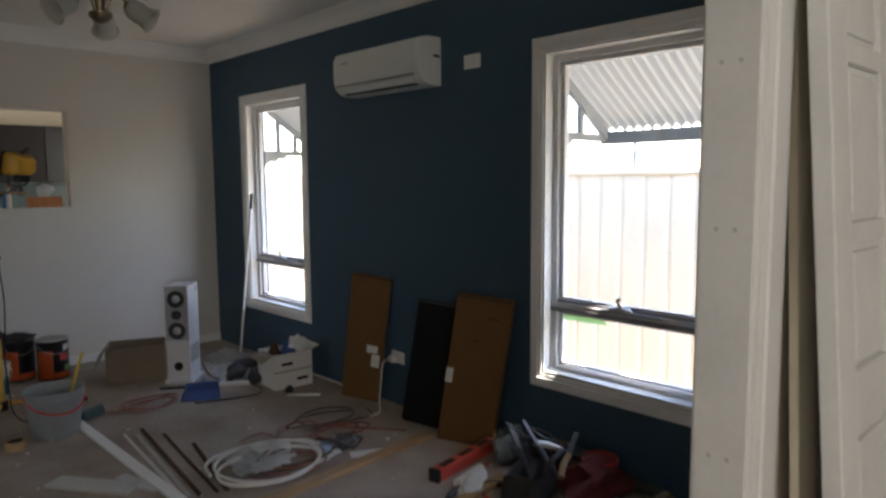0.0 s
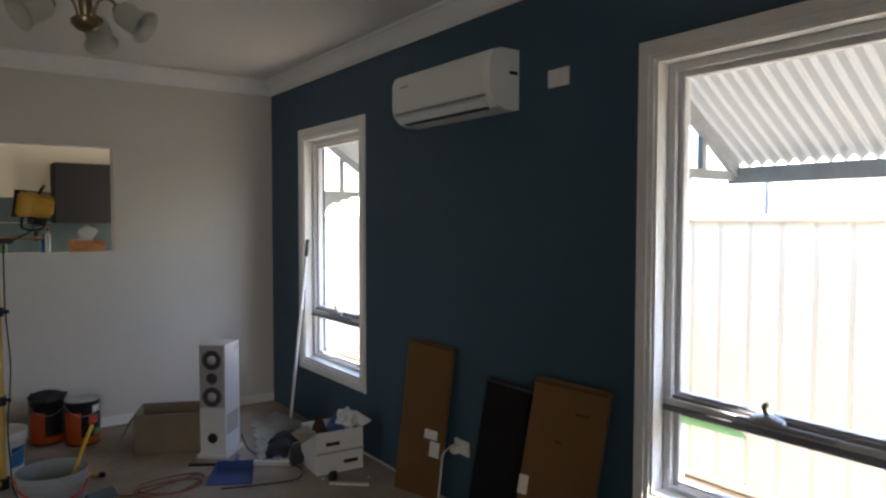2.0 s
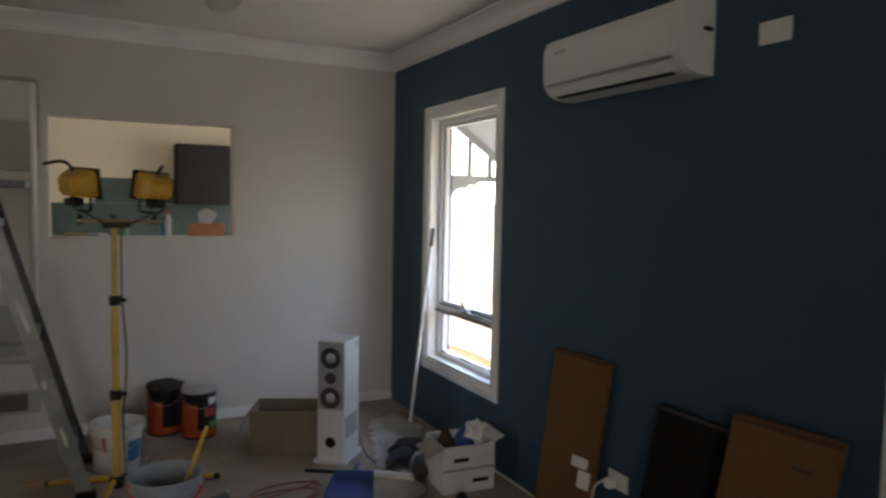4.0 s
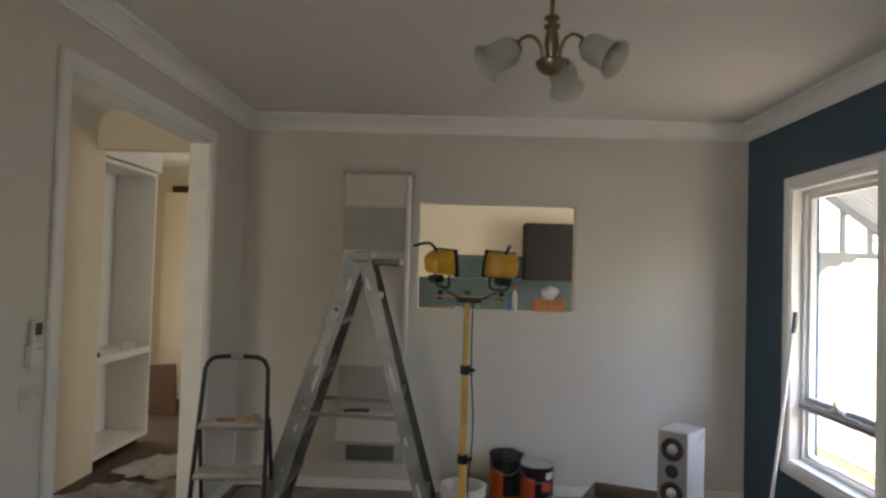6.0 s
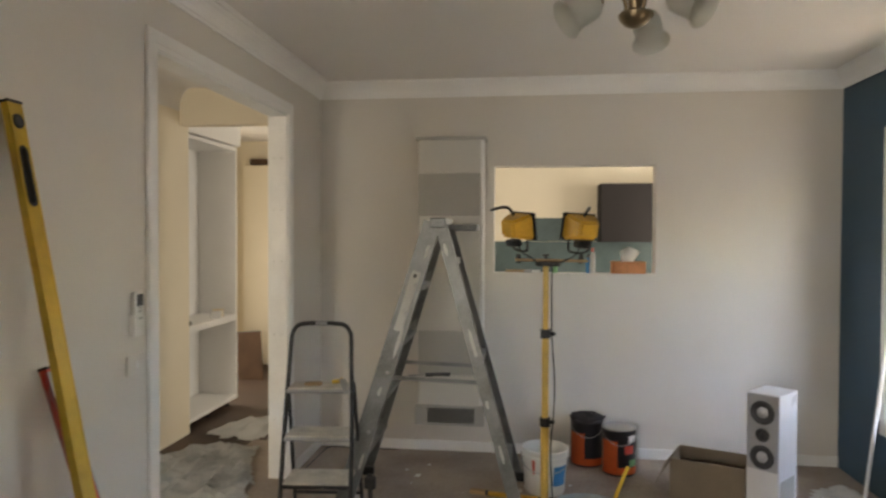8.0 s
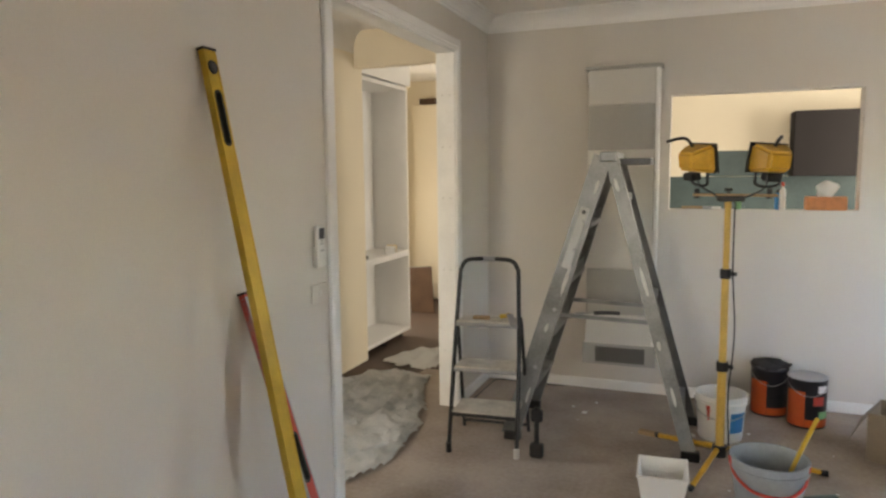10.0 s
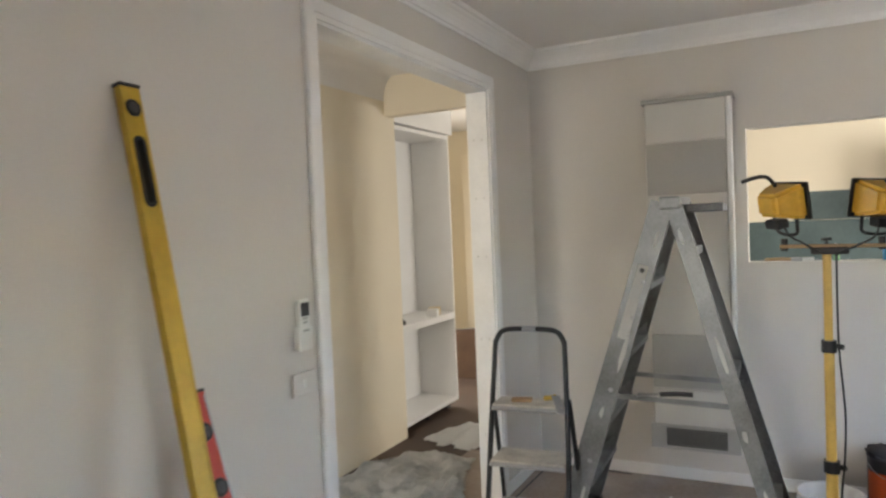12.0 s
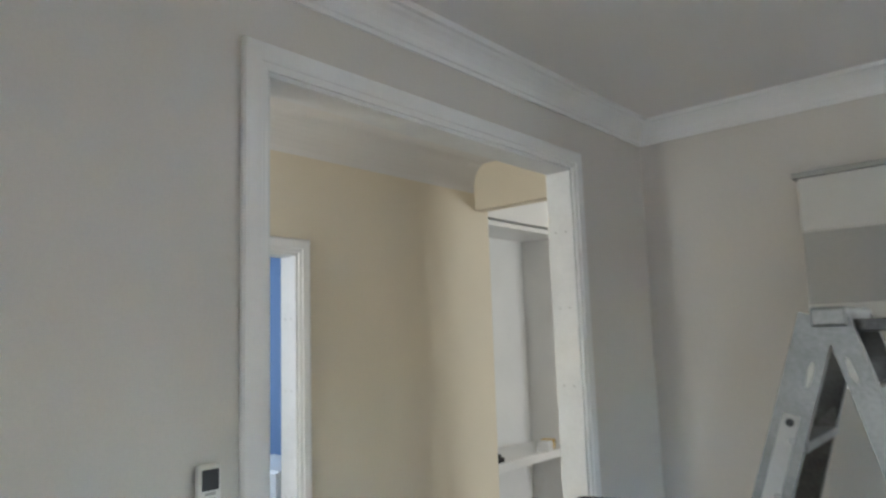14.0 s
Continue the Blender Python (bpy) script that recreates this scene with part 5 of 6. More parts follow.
def pail(name, m, r0, r1, h, material, label, wall=0.003):
    t = thing(name, m, label, "bucket")
    prof = [(0.0, 0.0), (r0, 0.0), (r0 + 0.003, 0.005), (r1 - 0.004, h * 0.80), (r1 + 0.004, h * 0.81), (r1 + 0.004, h * 0.86), (r1 - 0.001, h * 0.87), (r1, h - 0.006), (r1 + 0.006, h - 0.004), (r1 + 0.005, h), (r1 - wall, h), (r0 - wall, 0.012), (0.0, 0.012)]
    part("body", lathe(prof, 40), material, t, smooth=True)
    return t


t = pail("white_pail", pose(1.078, 5.165, 0), 0.108, 0.128, 0.245, PLASTIC_W, "white plastic paint pail with a blue label")
b = bmesh.new()
A = [[b.verts.new((rr * math.cos(radians(a)), rr * math.sin(radians(a)), z)) for a in range(292, 342, 5)] for rr, z in ((0.1145, 0.055), (0.1255, 0.165))]
for k in range(len(A[0]) - 1):
    b.faces.new((A[0][k], A[0][k + 1], A[1][k + 1], A[1][k]))
part("label", b, LBLUE, t, "blue printed label", True)
part("handle", sweep([(-0.134, 0, 0.215), (-0.12, -0.07, 0.165), (-0.05, -0.125, 0.135), (0.05, -0.125, 0.135), (0.12, -0.07, 0.165), (0.134, 0, 0.215)], 0.0028, 6, smooth_steps=5), STEEL, t, "wire handle", True)
part("paint_drip", slab([(-0.075, -0.106, 0.20), (-0.055, -0.115, 0.20), (-0.058, -0.112, 0.12), (-0.066, -0.108, 0.12)], (0, -0.002, 0)), RED, t, "red paint mark")

t = pail("grey_bucket", pose(1.245, 4.305, 0), 0.112, 0.148, 0.255, GREYBUCK, "translucent grey plastic bucket, splashed with paint")
part("handle", sweep([(-0.150, 0, 0.235), (-0.13, -0.08, 0.19), (-0.06, -0.145, 0.155), (0.05, -0.150, 0.150), (0.12, -0.10, 0.185), (0.150, 0, 0.235)], 0.006, 8, smooth_steps=5), RED, t, "dull red handle", True)
t = thing("yellow_brush", pose(1.33, 4.30, 0.013), "yellow-handled paint brush standing in the grey bucket", "paint brush")
part("handle", sweep([(-0.06, 0.0, 0.02), (0.0, 0.03, 0.18), (0.06, 0.075, 0.315), (0.10, 0.12, 0.385)], 0.009, 8, smooth_steps=4), LEVELY, t, smooth=True)
part("bristles", box(-0.095, -0.045, -0.018, 0.018, 0.0, 0.05, bevel=0.004), TIMBER, t)
t = thing("paint_roller", pose(1.455, 4.42, 0, 0, 0, 25), "dark teal paint roller sleeve beside the bucket", "paint roller")
part("sleeve", sweep([(-0.07, 0, 0.034), (0.07, 0, 0.034)], 0.033, 16), TEAL, t, smooth=True)
part("core", sweep([(-0.073, 0, 0.034), (0.073, 0, 0.034)], 0.015, 12), BLACK, t)
t = thing("white_tub", pose(0.825, 4.385, 0, 0, 0, 3), "small white plastic tub with an open top", "tub")
b = bmesh.new()
L = []
for w, d, z in ((0.088, 0.095, 0.0), (0.105, 0.115, 0.105), (0.110, 0.120, 0.105), (0.110, 0.120, 0.112), (0.102, 0.112, 0.112), (0.085, 0.092, 0.004)):
    L.append([b.verts.new((sx * w, sy * d, z)) for sx, sy in ((-1, -1), (1, -1), (1, 1), (-1, 1))])
for A, B in zip(L, L[1:]):
    for k in range(4):
        b.faces.new((A[k], A[(k + 1) % 4], B[(k + 1) % 4], B[k]))
b.faces.new(L[0]), b.faces.new(L[-1])
part("body", b, PLASTIC_W, t)
t = thing("wood_offcut", pose(0.86, 5.02, 0, 0, 0, -14), "short pale timber batten on the floor", "timber")
part("batten", box(-0.20, 0.18, -0.02, 0.02, 0.0, 0.02, bevel=0.002), TIMBER, t)
t = thing("black_clamp", pose(0.212, 4.56, 0), "black bar clamp standing against the ladder", "clamp")
part("bar", box(-0.012, 0.012, -0.008, 0.008, 0.03, 0.26, bevel=0.003), BLACK, t)
part("lower_jaw", box(-0.035, 0.035, -0.025, 0.025, 0.0, 0.075, bevel=0.014), BLACK, t)
part("upper_jaw", box(-0.030, 0.030, -0.02, 0.02, 0.185, 0.25, bevel=0.012), BLACK, t)

# cardboard box with open flaps
def open_box(name, m, w, d, h, material, label, flaps=True, wall=0.005):
    t = thing(name, m, label, "box")
    for nm, bx in (("side", (-w / 2, w / 2, -d / 2, -d / 2 + wall)), ("side", (-w / 2, w / 2, d / 2 - wall, d / 2)), ("end", (-w / 2, -w / 2 + wall, -d / 2 + wall, d / 2 - wall)), ("end", (w / 2 - wall, w / 2, -d / 2 + wall, d / 2 - wall))):
        part(nm, box(*bx, 0.0, h, bevel=0.001), material, t)
    part("bottom", box(-w / 2 + wall, w / 2 - wall, -d / 2 + wall, d / 2 - wall, 0.001, 0.006), material, t)
    if flaps:
        part("flap", slab([(-w / 2, -d / 2 + wall, h), (-w / 2, d / 2 - wall, h), (-w / 2 - 0.075, d / 2 - 0.02, h - 0.10), (-w / 2 - 0.08, -d / 2 + 0.02, h - 0.16)], (0.003, 0, 0.003)), material, t)
        part("flap", slab([(-w / 2, d / 2, h), (w / 2, d / 2, h), (w / 2 - 0.02, d / 2 + 0.05, h - 0.08), (-w / 2 + 0.02, d / 2 + 0.05, h - 0.08)], (0, 0, 0.004)), material, t)
        part("flap", slab([(-w / 2 + 0.02, -d / 2 + wall, h), (w / 2 - 0.02, -d / 2 + wall, h), (w / 2 - 0.03, -d / 2 + 0.03, h - 0.11), (-w / 2 + 0.03, -d / 2 + 0.03, h - 0.11)], (0, 0.003, 0.0)), material, t)
    return t


open_box("cardboard_box", pose(1.965, 5.115, 0, 0, 0, -23), 0.375, 0.26, 0.240, CARDBOX, "open dull brown cardboard box beside the speaker")
t = open_box("archive_box", pose(2.635, 4.245, 0, 0, 0, -4), 0.275, 0.25, 0.235, PAPER, "white archive box with dark hand slots, full of odds and ends", flaps=False)
part("lid_band", box(-0.142, 0.142, -0.130, -0.126, 0.112, 0.125, bevel=0.001), HEAT_G, t)
part("hand_slot", box(-0.085, -0.005, -0.1268, -0.1246, 0.155, 0.175, bevel=0.0008), BLACK, t, "dark hand slot")
part("hand_slot", box(0.02, 0.105, -0.1268, -0.1246, 0.045, 0.065, bevel=0.0008), BLACK, t, "dark hand slot")
part("flap", slab([(-0.1375, -0.12, 0.235), (-0.1375, 0.05, 0.235), (-0.235, 0.02, 0.215), (-0.225, -0.13, 0.195)], (0.0, 0, 0.003)), CARDBOX, t, "brown inner flap")
part("flap", slab([(0.1375, -0.12, 0.235), (0.1375, 0.12, 0.235), (0.195, 0.11, 0.262), (0.195, -0.12, 0.258)], (0.0, 0, 0.003)), PAPER, t)
def lump(name, m, s, seed, material, label, category, rough=0.35):
    b = bmesh.new()
    bmesh.ops.create_icosphere(b, subdivisions=3, radius=1.0)
    for v in b.verts:
        n = noise.noise(v.co * 1.7 + Vector((seed, 0, 0))) + 0.5 * noise.noise(v.co * 4.1 + Vector((0, seed, 0)))
        v.co = Vector((v.co.x * s[0], v.co.y * s[1], v.co.z * s[2])) * (1 + rough * n)
    z0 = min(v.co.z for v in b.verts) * 0.72
    for v in b.verts:
        v.co.z = max(v.co.z, z0) - z0
    t = thing(name, m, label, category)
    part("body", b, material, t, smooth=True)
    return t


lump("blue_bag", pose(2.655, 4.225, 0.006), (0.10, 0.085, 0.150), 3.1, BLUEPL, "crumpled blue plastic bag in the archive box", "bag")
lump("paper_wad", pose(2.70, 4.20, 0.215), (0.060, 0.055, 0.060), 5.5, PAPER, "crumpled white paper on top of the archive box", "paper", 0.6)
lump("brown_rag", pose(2.565, 4.26, 0.006), (0.045, 0.08, 0.142), 8.2, BROWNTIM, "brown cloth stuffed in the archive box", "rag")
for k, (px, py, a) in enumerate(((2.455, 4.60, 35), (2.50, 4.42, 60), (2.56, 4.72, 10))):
    lump("dark_shoe", pose(px, py, 0, 0, 0, a), (0.12, 0.05, 0.05), 11 + k, CANVAS, "dark work shoe lying on the floor", "shoe", 0.25)
crumpled("plastic_sheet", [(2.30, 4.55), (2.42, 4.95), (2.55, 5.35), (2.80, 5.45), (2.85, 5.1), (2.70, 4.85), (2.62, 4.60), (2.45, 4.45)], (2.55, 4.9), 0.03, 0.03, CLOTH, "pale rumpled plastic sheet in the corner", "plastic sheet")

# blue dustpan, offcuts and cords in front of the speaker
t = thing("dustpan", pose(2.10, 4.37, 0, 0, 0, -28), "blue plastic dustpan on the floor", "dustpan")
part("tray", slab([(-0.12, -0.10, 0.004), (0.12, -0.10, 0.004), (0.10, 0.10, 0.018), (-0.10, 0.10, 0.018)], (0, 0, 0.004)), BLUEPL, t)
part("back_lip", box(-0.10, 0.10, 0.095, 0.103, 0.010, 0.065, bevel=0.003), BLUEPL, t)
for s in (-1, 1):
    part("side_lip", slab([(s * 0.118, -0.08, 0.006), (s * 0.100, 0.10, 0.018), (s * 0.100, 0.10, 0.065), (s * 0.116, -0.06, 0.022)], (0.003 * -s, 0, 0)), BLUEPL, t)
part("handle", sweep([(0, 0.10, 0.045), (0, 0.18, 0.055), (0, 0.22, 0.05)], 0.013, 10, smooth_steps=3), BLUEPL, t, smooth=True)
def stick(name, a, c, w, h, material, label, category="timber"):
    a, c = Vector((*a, 0)), Vector((*c, 0))
    d = c - a
    t = thing(name, Matrix.Translation((a + c) / 2) @ pose(0, 0, 0, 0, 0, math.degrees(math.atan2(d.y, d.x))), label, category)
    part("length", box(-d.length / 2, d.length / 2, -w / 2, w / 2, 0.0, h, bevel=min(0.003, h / 4)), material, t)
    return t


stick("white_tube", (2.27, 4.50), (2.47, 4.35), 0.030, 0.028, PLASTIC_W, "short white plastic tube on the floor", "tube")
stick("dark_tool", (1.96, 4.70), (2.12, 4.60), 0.018, 0.014, BLACK, "dark narrow tool by the speaker", "hand tool")
stick("white_strip", (2.50, 4.00), (2.66, 3.86), 0.030, 0.008, PAPER, "white offcut strip on the floor", "offcut")
lump("black_adaptor", pose(2.53, 4.02, 0, 0, 0, 30), (0.035, 0.024, 0.03), 21, BLACK, "small black power adaptor", "adaptor", 0.2)
stick("timber_length", (2.69, 2.84), (1.62, 2.755), 0.070, 0.020, TIMBER, "long pale pine batten lying on the floor")
stick("white_trim", (1.372, 4.42), (1.405, 3.02), 0.055, 0.016, TRIM, "long white trim board lying on the floor", "trim board")
stick("brown_trim", (1.60, 4.02), (1.49, 3.02), 0.018, 0.012, BROWNTIM, "thin brown moulding on the floor", "moulding")
stick("brown_trim", (1.66, 3.86), (1.56, 3.00), 0.014, 0.010, BROWNTIM, "thin brown moulding on the floor", "moulding")
stick("grey_trim", (1.55, 3.95), (1.45, 3.05), 0.022, 0.012, HEAT_G, "thin grey moulding on the floor", "moulding")
stick("white_offcut", (1.06, 3.62), (1.30, 3.28), 0.11, 0.014, FILLER, "flat white offcut board", "offcut")
stick("white_offcut", (2.22, 2.92), (2.40, 2.83), 0.07, 0.008, PAPER, "torn white card on the floor", "offcut")


def coil(name, centre, r, wire, turns, material, label, squash=0.85, seed=1, tail=None):
    t = thing(name, pose(*centre, 0), label, "cable coil")
    rnd = random.Random(seed)
    pts = []
    n = int(turns * 14)
    for k in range(n):
        a = 2 * math.pi * k / 14
        rr = r * (1 + 0.14 * math.sin(a * 0.37 + seed) + rnd.uniform(-0.03, 0.03))
        pts.append((rr * math.cos(a) + 0.03 * math.sin(k * 0.21), rr * squash * math.sin(a) + 0.03 * math.cos(k * 0.17), wire + 0.004 + 0.010 * abs(math.sin(k * 0.43 + seed)) + wire * 0.5 * (k / 14)))
    for p in (tail or ()):
        pts.append((p[0] - centre[0], p[1] - centre[1], wire + 0.002))
    part("cable", sweep(pts, wire, 7, smooth_steps=3), material, t, smooth=True)
    return t


coil("white_hose", (1.86, 3.09), 0.27, 0.0085, 2.6, PLASTIC_W, "loose coil of thick white cable on the floor", 0.80, 2)
coil("extension_lead", (1.93, 3.02), 0.16, 0.005, 3.2, PINK, "tangled red brown extension cord", 0.7, 5, [(2.25, 3.05), (2.45, 3.2), (2.6, 3.35)])
coil("extension_lead", (1.78, 4.42), 0.17, 0.005, 2.2, PINK, "orange pink extension cord coiled loosely", 0.62, 8, [(1.60, 4.42), (1.52, 4.55)])
coil("power_lead", (2.42, 3.45), 0.20, 0.004, 1.6, DARK, "dark cable looped on the floor", 0.6, 9, [(2.62, 3.30), (2.70, 3.42)])
coil("extension_lead", (2.36, 3.22), 0.15, 0.005, 2.4, PINK, "rust coloured cord in a loose tangle", 0.55, 12, [(2.55, 3.10), (2.64, 2.98)])
t = thing("speaker_cable", pose(2.30, 4.70, 0), "dark speaker cable running over the floor", "cable")
part("cable", sweep([(0.0, 0.1, 0.10), (0.02, 0.04, 0.02), (0.05, -0.10, 0.005), (0.12, -0.25, 0.005), (0.16, -0.42, 0.005), (0.08, -0.55, 0.005), (-0.10, -0.52, 0.005), (-0.30, -0.45, 0.005)], 0.004, 6, smooth_steps=6), DARK, t, smooth=True)
crumpled("plastic_wrap", [(1.66, 3.02), (1.72, 3.30), (1.95, 3.36), (2.08, 3.26), (2.02, 3.05), (1.85, 2.98)], (1.86, 3.16), 0.05, 0.022, CLOTH, "clear white plastic wrapping in the coil", "wrapping", (11, 9), lift=0.012)

# ---- tools heaped below the near window ----
t = thing("red_level", pose(2.565, 2.448, 0, 0, 0, 10), "short red tool case with black ends on the floor", "tool")
part("case", box(-0.24, 0.24, -0.028, 0.028, 0.0, 0.060, bevel=0.006), RED, t)
for s in (-1, 1):
    part("end_cap", box(s * 0.245 - 0.012, s * 0.245 + 0.012, -0.030, 0.030, -0.0 + 0.001, 0.062, bevel=0.005), BLACK, t)
for x in (-0.15, 0.0, 0.15):
    part("window_slot", box(x - 0.05, x + 0.05, -0.018, 0.018, 0.0585, 0.0615, bevel=0.0008), BROWNTIM, t, "dark window in the case")
t = thing("tool_bag", pose(2.50, 1.99, 0, 0, 0, 24), "open black canvas tool bag with a red lining", "tool bag")
b = bmesh.new()
L = []
for w, d, z, k in ((0.17, 0.085, 0.0, 0.0), (0.185, 0.10, 0.05, 0.3), (0.175, 0.085, 0.12, 0.9), (0.19, 0.075, 0.165, 1.4), (0.175, 0.060, 0.160, 1.4), (0.15, 0.05, 0.03, 0.5)):
    L.append([b.verts.new((w * math.copysign(abs(math.cos(a)) ** 0.45, math.cos(a)) + 0.008 * math.sin(3 * a + k * 4), d * math.copysign(abs(math.sin(a)) ** 0.45, math.sin(a)) + 0.008 * math.cos(4 * a + k * 3), z + (0.02 * math.sin(2 * a + k) if z > 0.1 else 0))) for a in (2 * math.pi * (q + 0.5) / 24 for q in range(24))])
for A, B in zip(L, L[1:]):
    for q in range(24):
        b.faces.new((A[q], A[(q + 1) % 24], B[(q + 1) % 24], B[q]))
b.faces.new(L[0][::-1]), b.faces.new(L[-1])
part("body", b, CANVAS, t, smooth=True)
part("strap", sweep([(-0.10, -0.08, 0.15), (-0.09, -0.10, 0.21), (0.0, -0.13, 0.235), (0.09, -0.11, 0.20), (0.10, -0.085, 0.14)], 0.010, 8, smooth_steps=4, flat=0.4), CANVAS, t, smooth=True)
lump("plastic_bag", pose(2.76, 2.33, 0), (0.10, 0.08, 0.09), 33, CLEARBAG, "crumpled clear plastic bag", "bag", 0.5)
lump("red_bag", pose(2.70, 1.80, 0, 0, 0, -15), (0.17, 0.10, 0.085), 37, mat("dark_red_cloth", (0.16, 0.02, 0.025), 0.8, var=0.15, bump=0.1), "dark red cloth bag among the tools", "bag", 0.6)
lump("green_bag", pose(2.62, 1.46, 0), (0.14, 0.11, 0.08), 41, mat("olive_cloth", (0.15, 0.12, 0.05), 0.85, var=0.15, bump=0.1), "olive brown bag by the wall", "bag", 0.6)
lump("white_bundle", pose(2.40, 2.24, 0, 0, 0, 30), (0.12, 0.06, 0.035), 43, CLOTH, "folded white rag under the red case", "rag", 0.3)
def hand_tool(m, grip, blade, label, length=0.26):
    t = thing("hand_tool", m, label, "hand tool")
    part("grip", sweep([(-length / 2, 0, 0), (-length / 4, 0.006, 0.003), (0, 0, 0)], 0.014, 10, smooth_steps=4), grip, t, smooth=True)
    part("collar", sweep([(-0.01, 0, 0), (0.012, 0, 0)], 0.010, 10), BLACK, t, smooth=True)
    part("blade", box(0.0, length / 2, -0.012, 0.012, -0.004, 0.004, bevel=0.002), blade, t)


for k, (x, y, z, a, tilt, grip, lb) in enumerate(((2.36, 2.12, 0.016, 60, 0, ORANGE, "screwdriver with an orange handle"), (2.55, 2.05, 0.245, 150, -38, BLACK, "tool with a black handle stuck in the bag"), (2.47, 1.92, 0.26, 100, -52, DARK, "dark-handled tool stuck in the bag"), (2.62, 1.88, 0.20, 20, -25, TIMBER, "chisel with a wooden handle in the bag"), (2.78, 2.05, 0.016, 75, 0, PLASTIC_W, "white-handled scraper on the floor"), (2.45, 1.72, 0.016, -20, 0, LEVELY, "yellow-handled tool on the floor"), (2.30, 1.88, 0.016, 35, 0, PLASTIC_W, "white tube of sealant on the floor"))):
    hand_tool(pose(x, y, z, 0, tilt, a), grip, TOOLSTEEL, lb)
stick("metal_strip", (2.80, 2.02), (2.72, 1.52), 0.035, 0.012, STEEL, "flat metal strip leaning by the wall", "metal strip")
stick("timber_offcut", (2.22, 2.16), (2.56, 2.20), 0.05, 0.03, TIMBER, "short timber offcut among the tools")

t = thing("cordless_drill", pose(2.40, 2.03, 0, 0, 0, 40), "black cordless drill with a yellow ring lying on its side", "drill")
part("motor_body", lathe([(0.0, -0.10), (0.028, -0.10), (0.034, -0.08), (0.034, 0.03), (0.026, 0.05), (0.026, 0.07), (0.0, 0.07)], 20, pose(0, 0, 0.036, 0, 90, 0)), BLACK, t, smooth=True)
part("torque_ring", lathe([(0.027, 0.052), (0.031, 0.054), (0.031, 0.072), (0.027, 0.074)], 20, pose(0, 0, 0.036, 0, 90, 0)), YELLOW, t, "yellow torque ring", True)
part("chuck", lathe([(0.0, 0.072), (0.022, 0.074), (0.020, 0.10), (0.010, 0.115), (0.0, 0.115)], 16, pose(0, 0, 0.036, 0, 90, 0)), STEEL, t, smooth=True)
part("handle", sweep([(-0.03, 0.0, 0.034), (-0.045, -0.06, 0.032), (-0.05, -0.11, 0.030)], 0.019, 10, smooth_steps=4), BLACK, t, smooth=True)
part("battery", box(-0.095, 0.0, -0.155, -0.105, 0.001, 0.062, bevel=0.008), DARK, t)
t = thing("hand_saw", pose(2.70, 2.02, 0.004, 0, 0, -32), "hand saw with a dark handle on the tool heap", "saw")
part("blade", slab([(0.0, -0.045, 0.20), (0.0, 0.045, 0.20), (0.38, 0.020, 0.03), (0.38, -0.025, 0.03)], (0, 0, 0.002)), TOOLSTEEL, t)
h = sweep([(0.0, -0.045, 0.20), (-0.06, -0.055, 0.225), (-0.10, -0.02, 0.245), (-0.10, 0.03, 0.245), (-0.05, 0.055, 0.222), (0.0, 0.045, 0.20)], 0.013, 8, smooth_steps=4)
part("handle", h, BLACK, t, smooth=True)
part("rest_block", box(-0.02, 0.05, -0.035, 0.035, -0.004, 0.196, bevel=0.006), BROWNTIM, t)
t = thing("red_tin", pose(2.78, 1.83, 0), "dark red round tin with a pale rim", "tin")
part("can", lathe([(0.0, 0.0), (0.075, 0.0), (0.078, 0.004), (0.078, 0.150), (0.0, 0.150)], 30), mat("dark_red_enamel", (0.22, 0.022, 0.028), 0.4, var=0.12, bump=0.02), t, smooth=True)
part("rim", lathe([(0.077, 0.146), (0.081, 0.148), (0.081, 0.156), (0.074, 0.157), (0.072, 0.150)], 30), RED, t, smooth=True)
t = thing("metal_channel", pose(2.845, 1.75, 0.0, 0, 0, -78), "long grey metal channel propped along the wall", "metal channel")
part("web", slab([(-0.26, -0.020, 0.13), (-0.26, 0.022, 0.15), (0.26, 0.022, 0.03), (0.26, -0.020, 0.01)], (0, 0, 0.003)), TOOLSTEEL, t)
part("flange", slab([(-0.26, -0.020, 0.11), (-0.26, -0.020, 0.133), (0.26, -0.020, 0.013), (0.26, -0.020, -0.0)], (0, 0.003, 0)), ALU_D, t)
part("prop", box(-0.25, -0.20, -0.015, 0.02, 0.0, 0.128, bevel=0.004), TIMBER, t)
for k, (x, y, z, a, tilt, grip, lb) in enumerate(((2.50, 2.16, 0.016, -35, 0, BLACK, "pliers with black grips on the floor"), (2.60, 1.70, 0.016, 50, 0, TIMBER, "file with a wooden handle on the floor"), (2.66, 1.95, 0.19, -30, 20, PLASTIC_W, "white-handled brush on the tool heap"), (2.56, 2.10, 0.17, 75, -48, DARK, "dark chisel standing in the heap"), (2.50, 1.62, 0.016, 110, 0, RED, "screwdriver with a red handle"), (2.36, 2.26, 0.016, 15, 0, DARK, "dark scraper under the red case"), (2.74, 1.62, 0.016, 140, 0, YELLOW, "yellow-handled knife by the wall"))):
    hand_tool(pose(x, y, z, 0, tilt, a), grip, TOOLSTEEL, lb)
lump("dark_rag", pose(2.62, 2.08, 0, 0, 0, 20), (0.14, 0.08, 0.075), 53, CANVAS, "dark crumpled rag in the tool heap", "rag", 0.6)
lump("dark_rag", pose(2.40, 1.76, 0, 0, 0, -40), (0.16, 0.09, 0.05), 57, mat("plum_cloth", (0.06, 0.022, 0.03), 0.85, var=0.2, bump=0.15), "plum coloured cloth thrown over tools", "rag", 0.6)
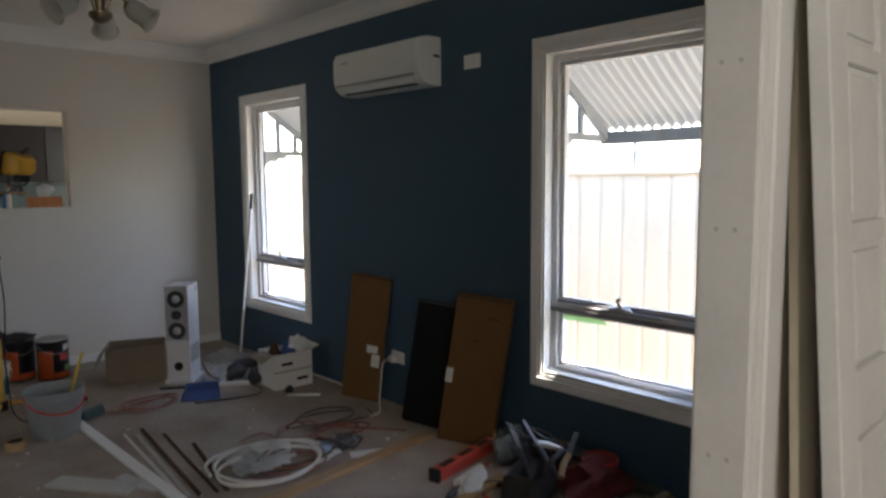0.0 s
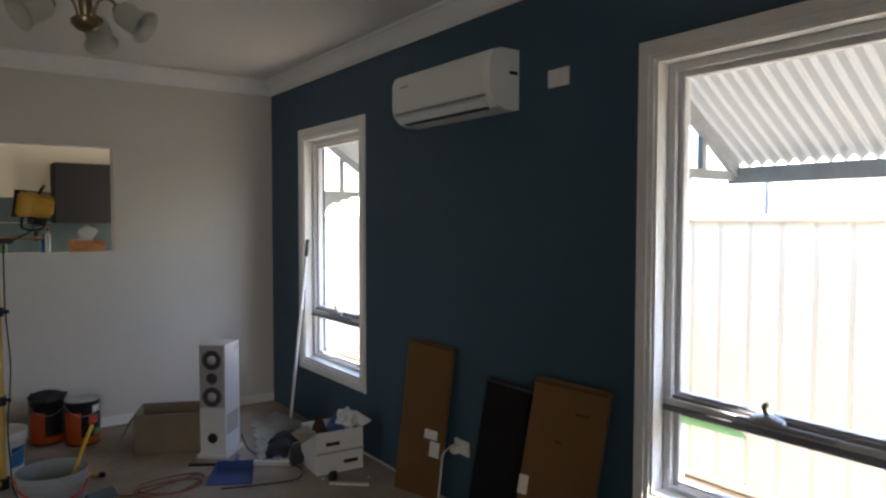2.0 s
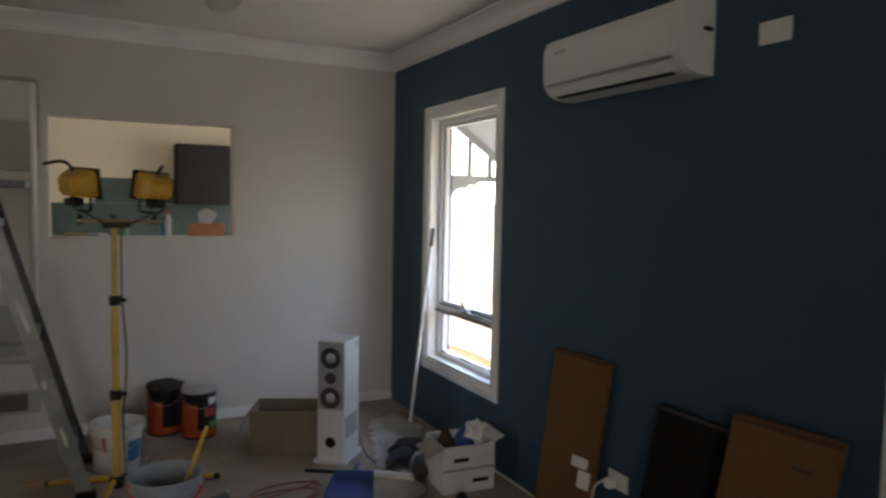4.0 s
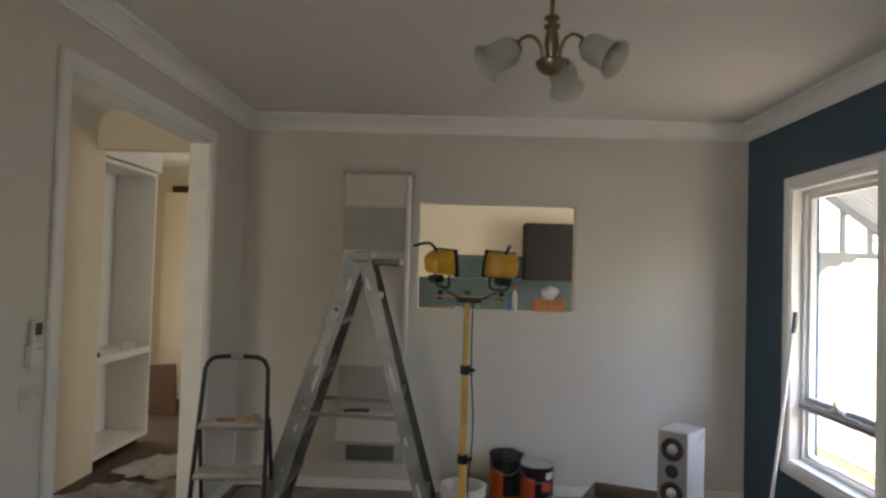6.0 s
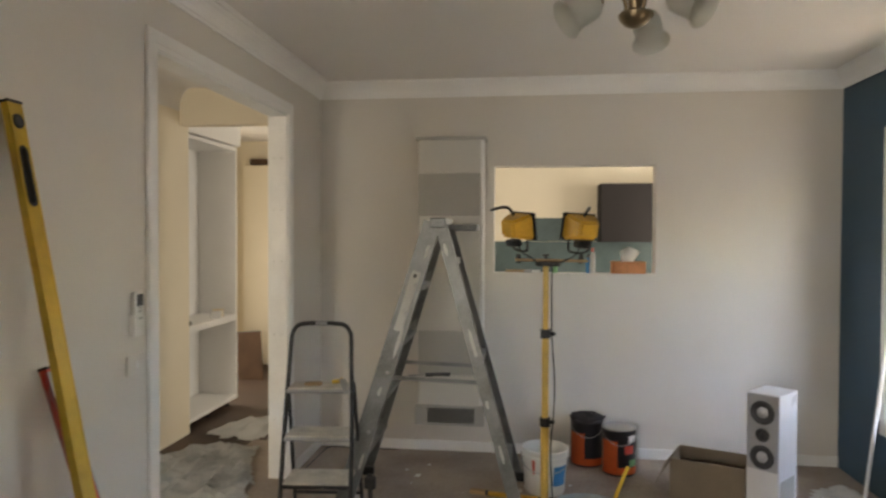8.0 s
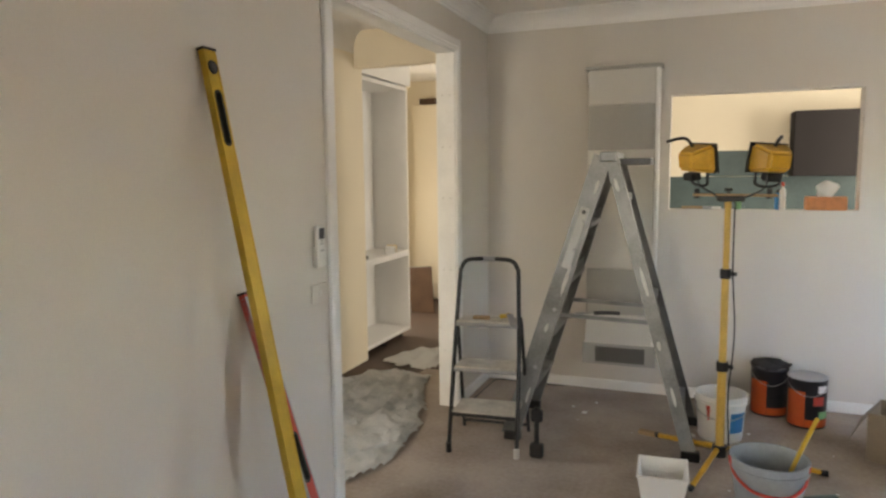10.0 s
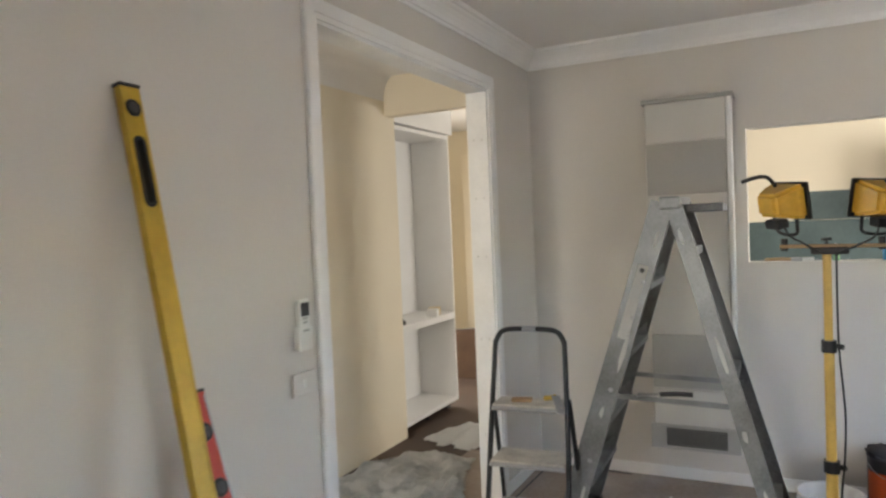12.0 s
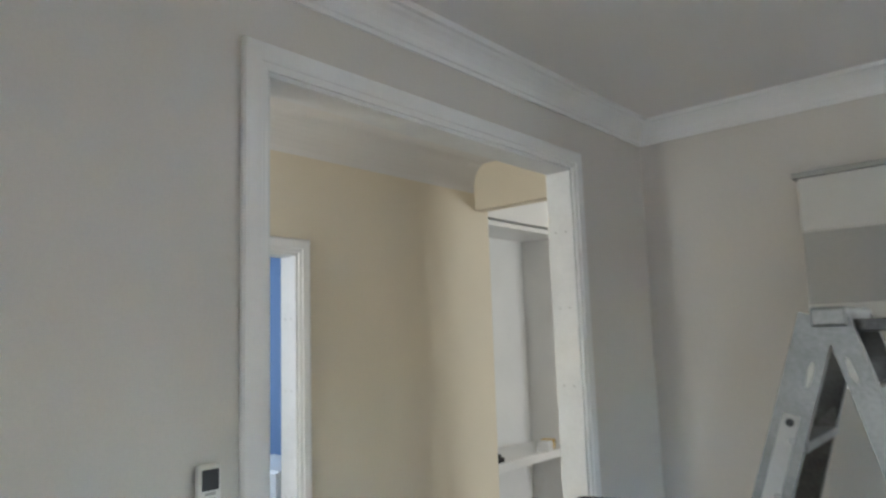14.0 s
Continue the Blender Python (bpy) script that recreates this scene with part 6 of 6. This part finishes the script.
t = thing("sealant_tube", pose(2.44, 2.30, 0.026, 0, 0, 12), "white sealant cartridge lying on the floor", "tube")
part("barrel", sweep([(-0.10, 0, 0), (0.10, 0, 0)], 0.024, 14), PLASTIC_W, t, smooth=True)
part("nozzle", sweep([(0.10, 0, 0), (0.19, 0, 0)], 0.009, 10, taper=lambda q: 1 - 0.6 * q), RED, t, "red nozzle", True)
t = thing("tape_roll", pose(1.03, 4.20, 0, 0, 0, 0), "roll of brown packing tape on the floor", "tape")
part("roll", lathe([(0.036, 0.0), (0.050, 0.0), (0.050, 0.046), (0.036, 0.046), (0.036, 0.0)], 26), TIMBER, t, smooth=True)
part("core", lathe([(0.033, 0.001), (0.0355, 0.001), (0.0355, 0.045), (0.033, 0.045), (0.033, 0.001)], 26), BROWNTIM, t, smooth=True)

# cords and scraps trodden about the middle of the floor
coil("power_lead", (2.02, 3.10), 0.21, 0.0045, 2.1, BROWNTIM, "dark brown cord lying in the white coil", 0.62, 15, [(2.28, 2.98), (2.40, 3.06)])
coil("extension_lead", (2.20, 3.36), 0.13, 0.004, 1.7, PINK, "rust coloured cord in a loose tangle", 0.7, 19, [(2.05, 3.50), (1.90, 3.46)])
stick("grey_trim", (1.50, 4.00), (1.43, 3.10), 0.016, 0.010, HEAT_C, "thin pale moulding on the floor", "moulding")
stick("brown_trim", (1.72, 3.62), (1.60, 2.98), 0.020, 0.010, BROWNTIM, "thin brown moulding on the floor", "moulding")
stick("white_offcut", (1.30, 3.46), (1.38, 3.20), 0.06, 0.012, FILLER, "narrow pale offcut board", "offcut")
stick("white_offcut", (2.05, 2.96), (2.22, 3.02), 0.05, 0.006, PAPER, "torn white card by the coil", "offcut")
crumpled("plastic_wrap", [(2.10, 3.00), (2.16, 3.16), (2.34, 3.20), (2.42, 3.08), (2.30, 2.96)], (2.25, 3.08), 0.035, 0.022, CLEARBAG, "scrap of dull plastic film on the floor", "wrapping", (13, 11), lift=0.008)

# a white cable along the foot of the blue wall, and a thin dark one by the heater
t = thing("wall_cable", pose(XE - 0.02, 4.0, 0), "thin white cable along the foot of the blue wall", "cable")
part("cable", sweep([(0.0, 0.75, 0.006), (-0.004, 0.35, 0.006), (0.0, 0.05, 0.006), (-0.01, -0.30, 0.006)], 0.006, 6, smooth_steps=5), PLASTIC_W, t, smooth=True)
t = thing("floor_cable", pose(-0.30, 5.70, 0), "thin dark cable lying in the corner by the opening", "cable")
part("cable", sweep([(0.42, 0.05, 0.004), (0.1, 0.055, 0.004), (-0.04, 0.05, 0.004), (-0.06, -0.1, 0.004), (-0.07, -0.5, 0.004)], 0.0035, 6, smooth_steps=5), DARK, t, smooth=True)

# scraps and plaster crumbs
rnd = random.Random(4)
b = bmesh.new()
for k in range(80):
    x, y = rnd.uniform(0.2, 2.75), rnd.uniform(1.2, 5.6)
    s = rnd.uniform(0.003, 0.009) if k % 9 else rnd.uniform(0.010, 0.018)
    box(-s, s, -s * rnd.uniform(0.4, 0.9), s * 0.7, 0, s * 0.45, bm=b, m=pose(x, y, 0.0005, 0, 0, rnd.uniform(0, 180)))
tagged(part("plaster_crumbs", b, PAPER, None, "scattered white plaster crumbs on the floor"), category="debris", kind="stuff")
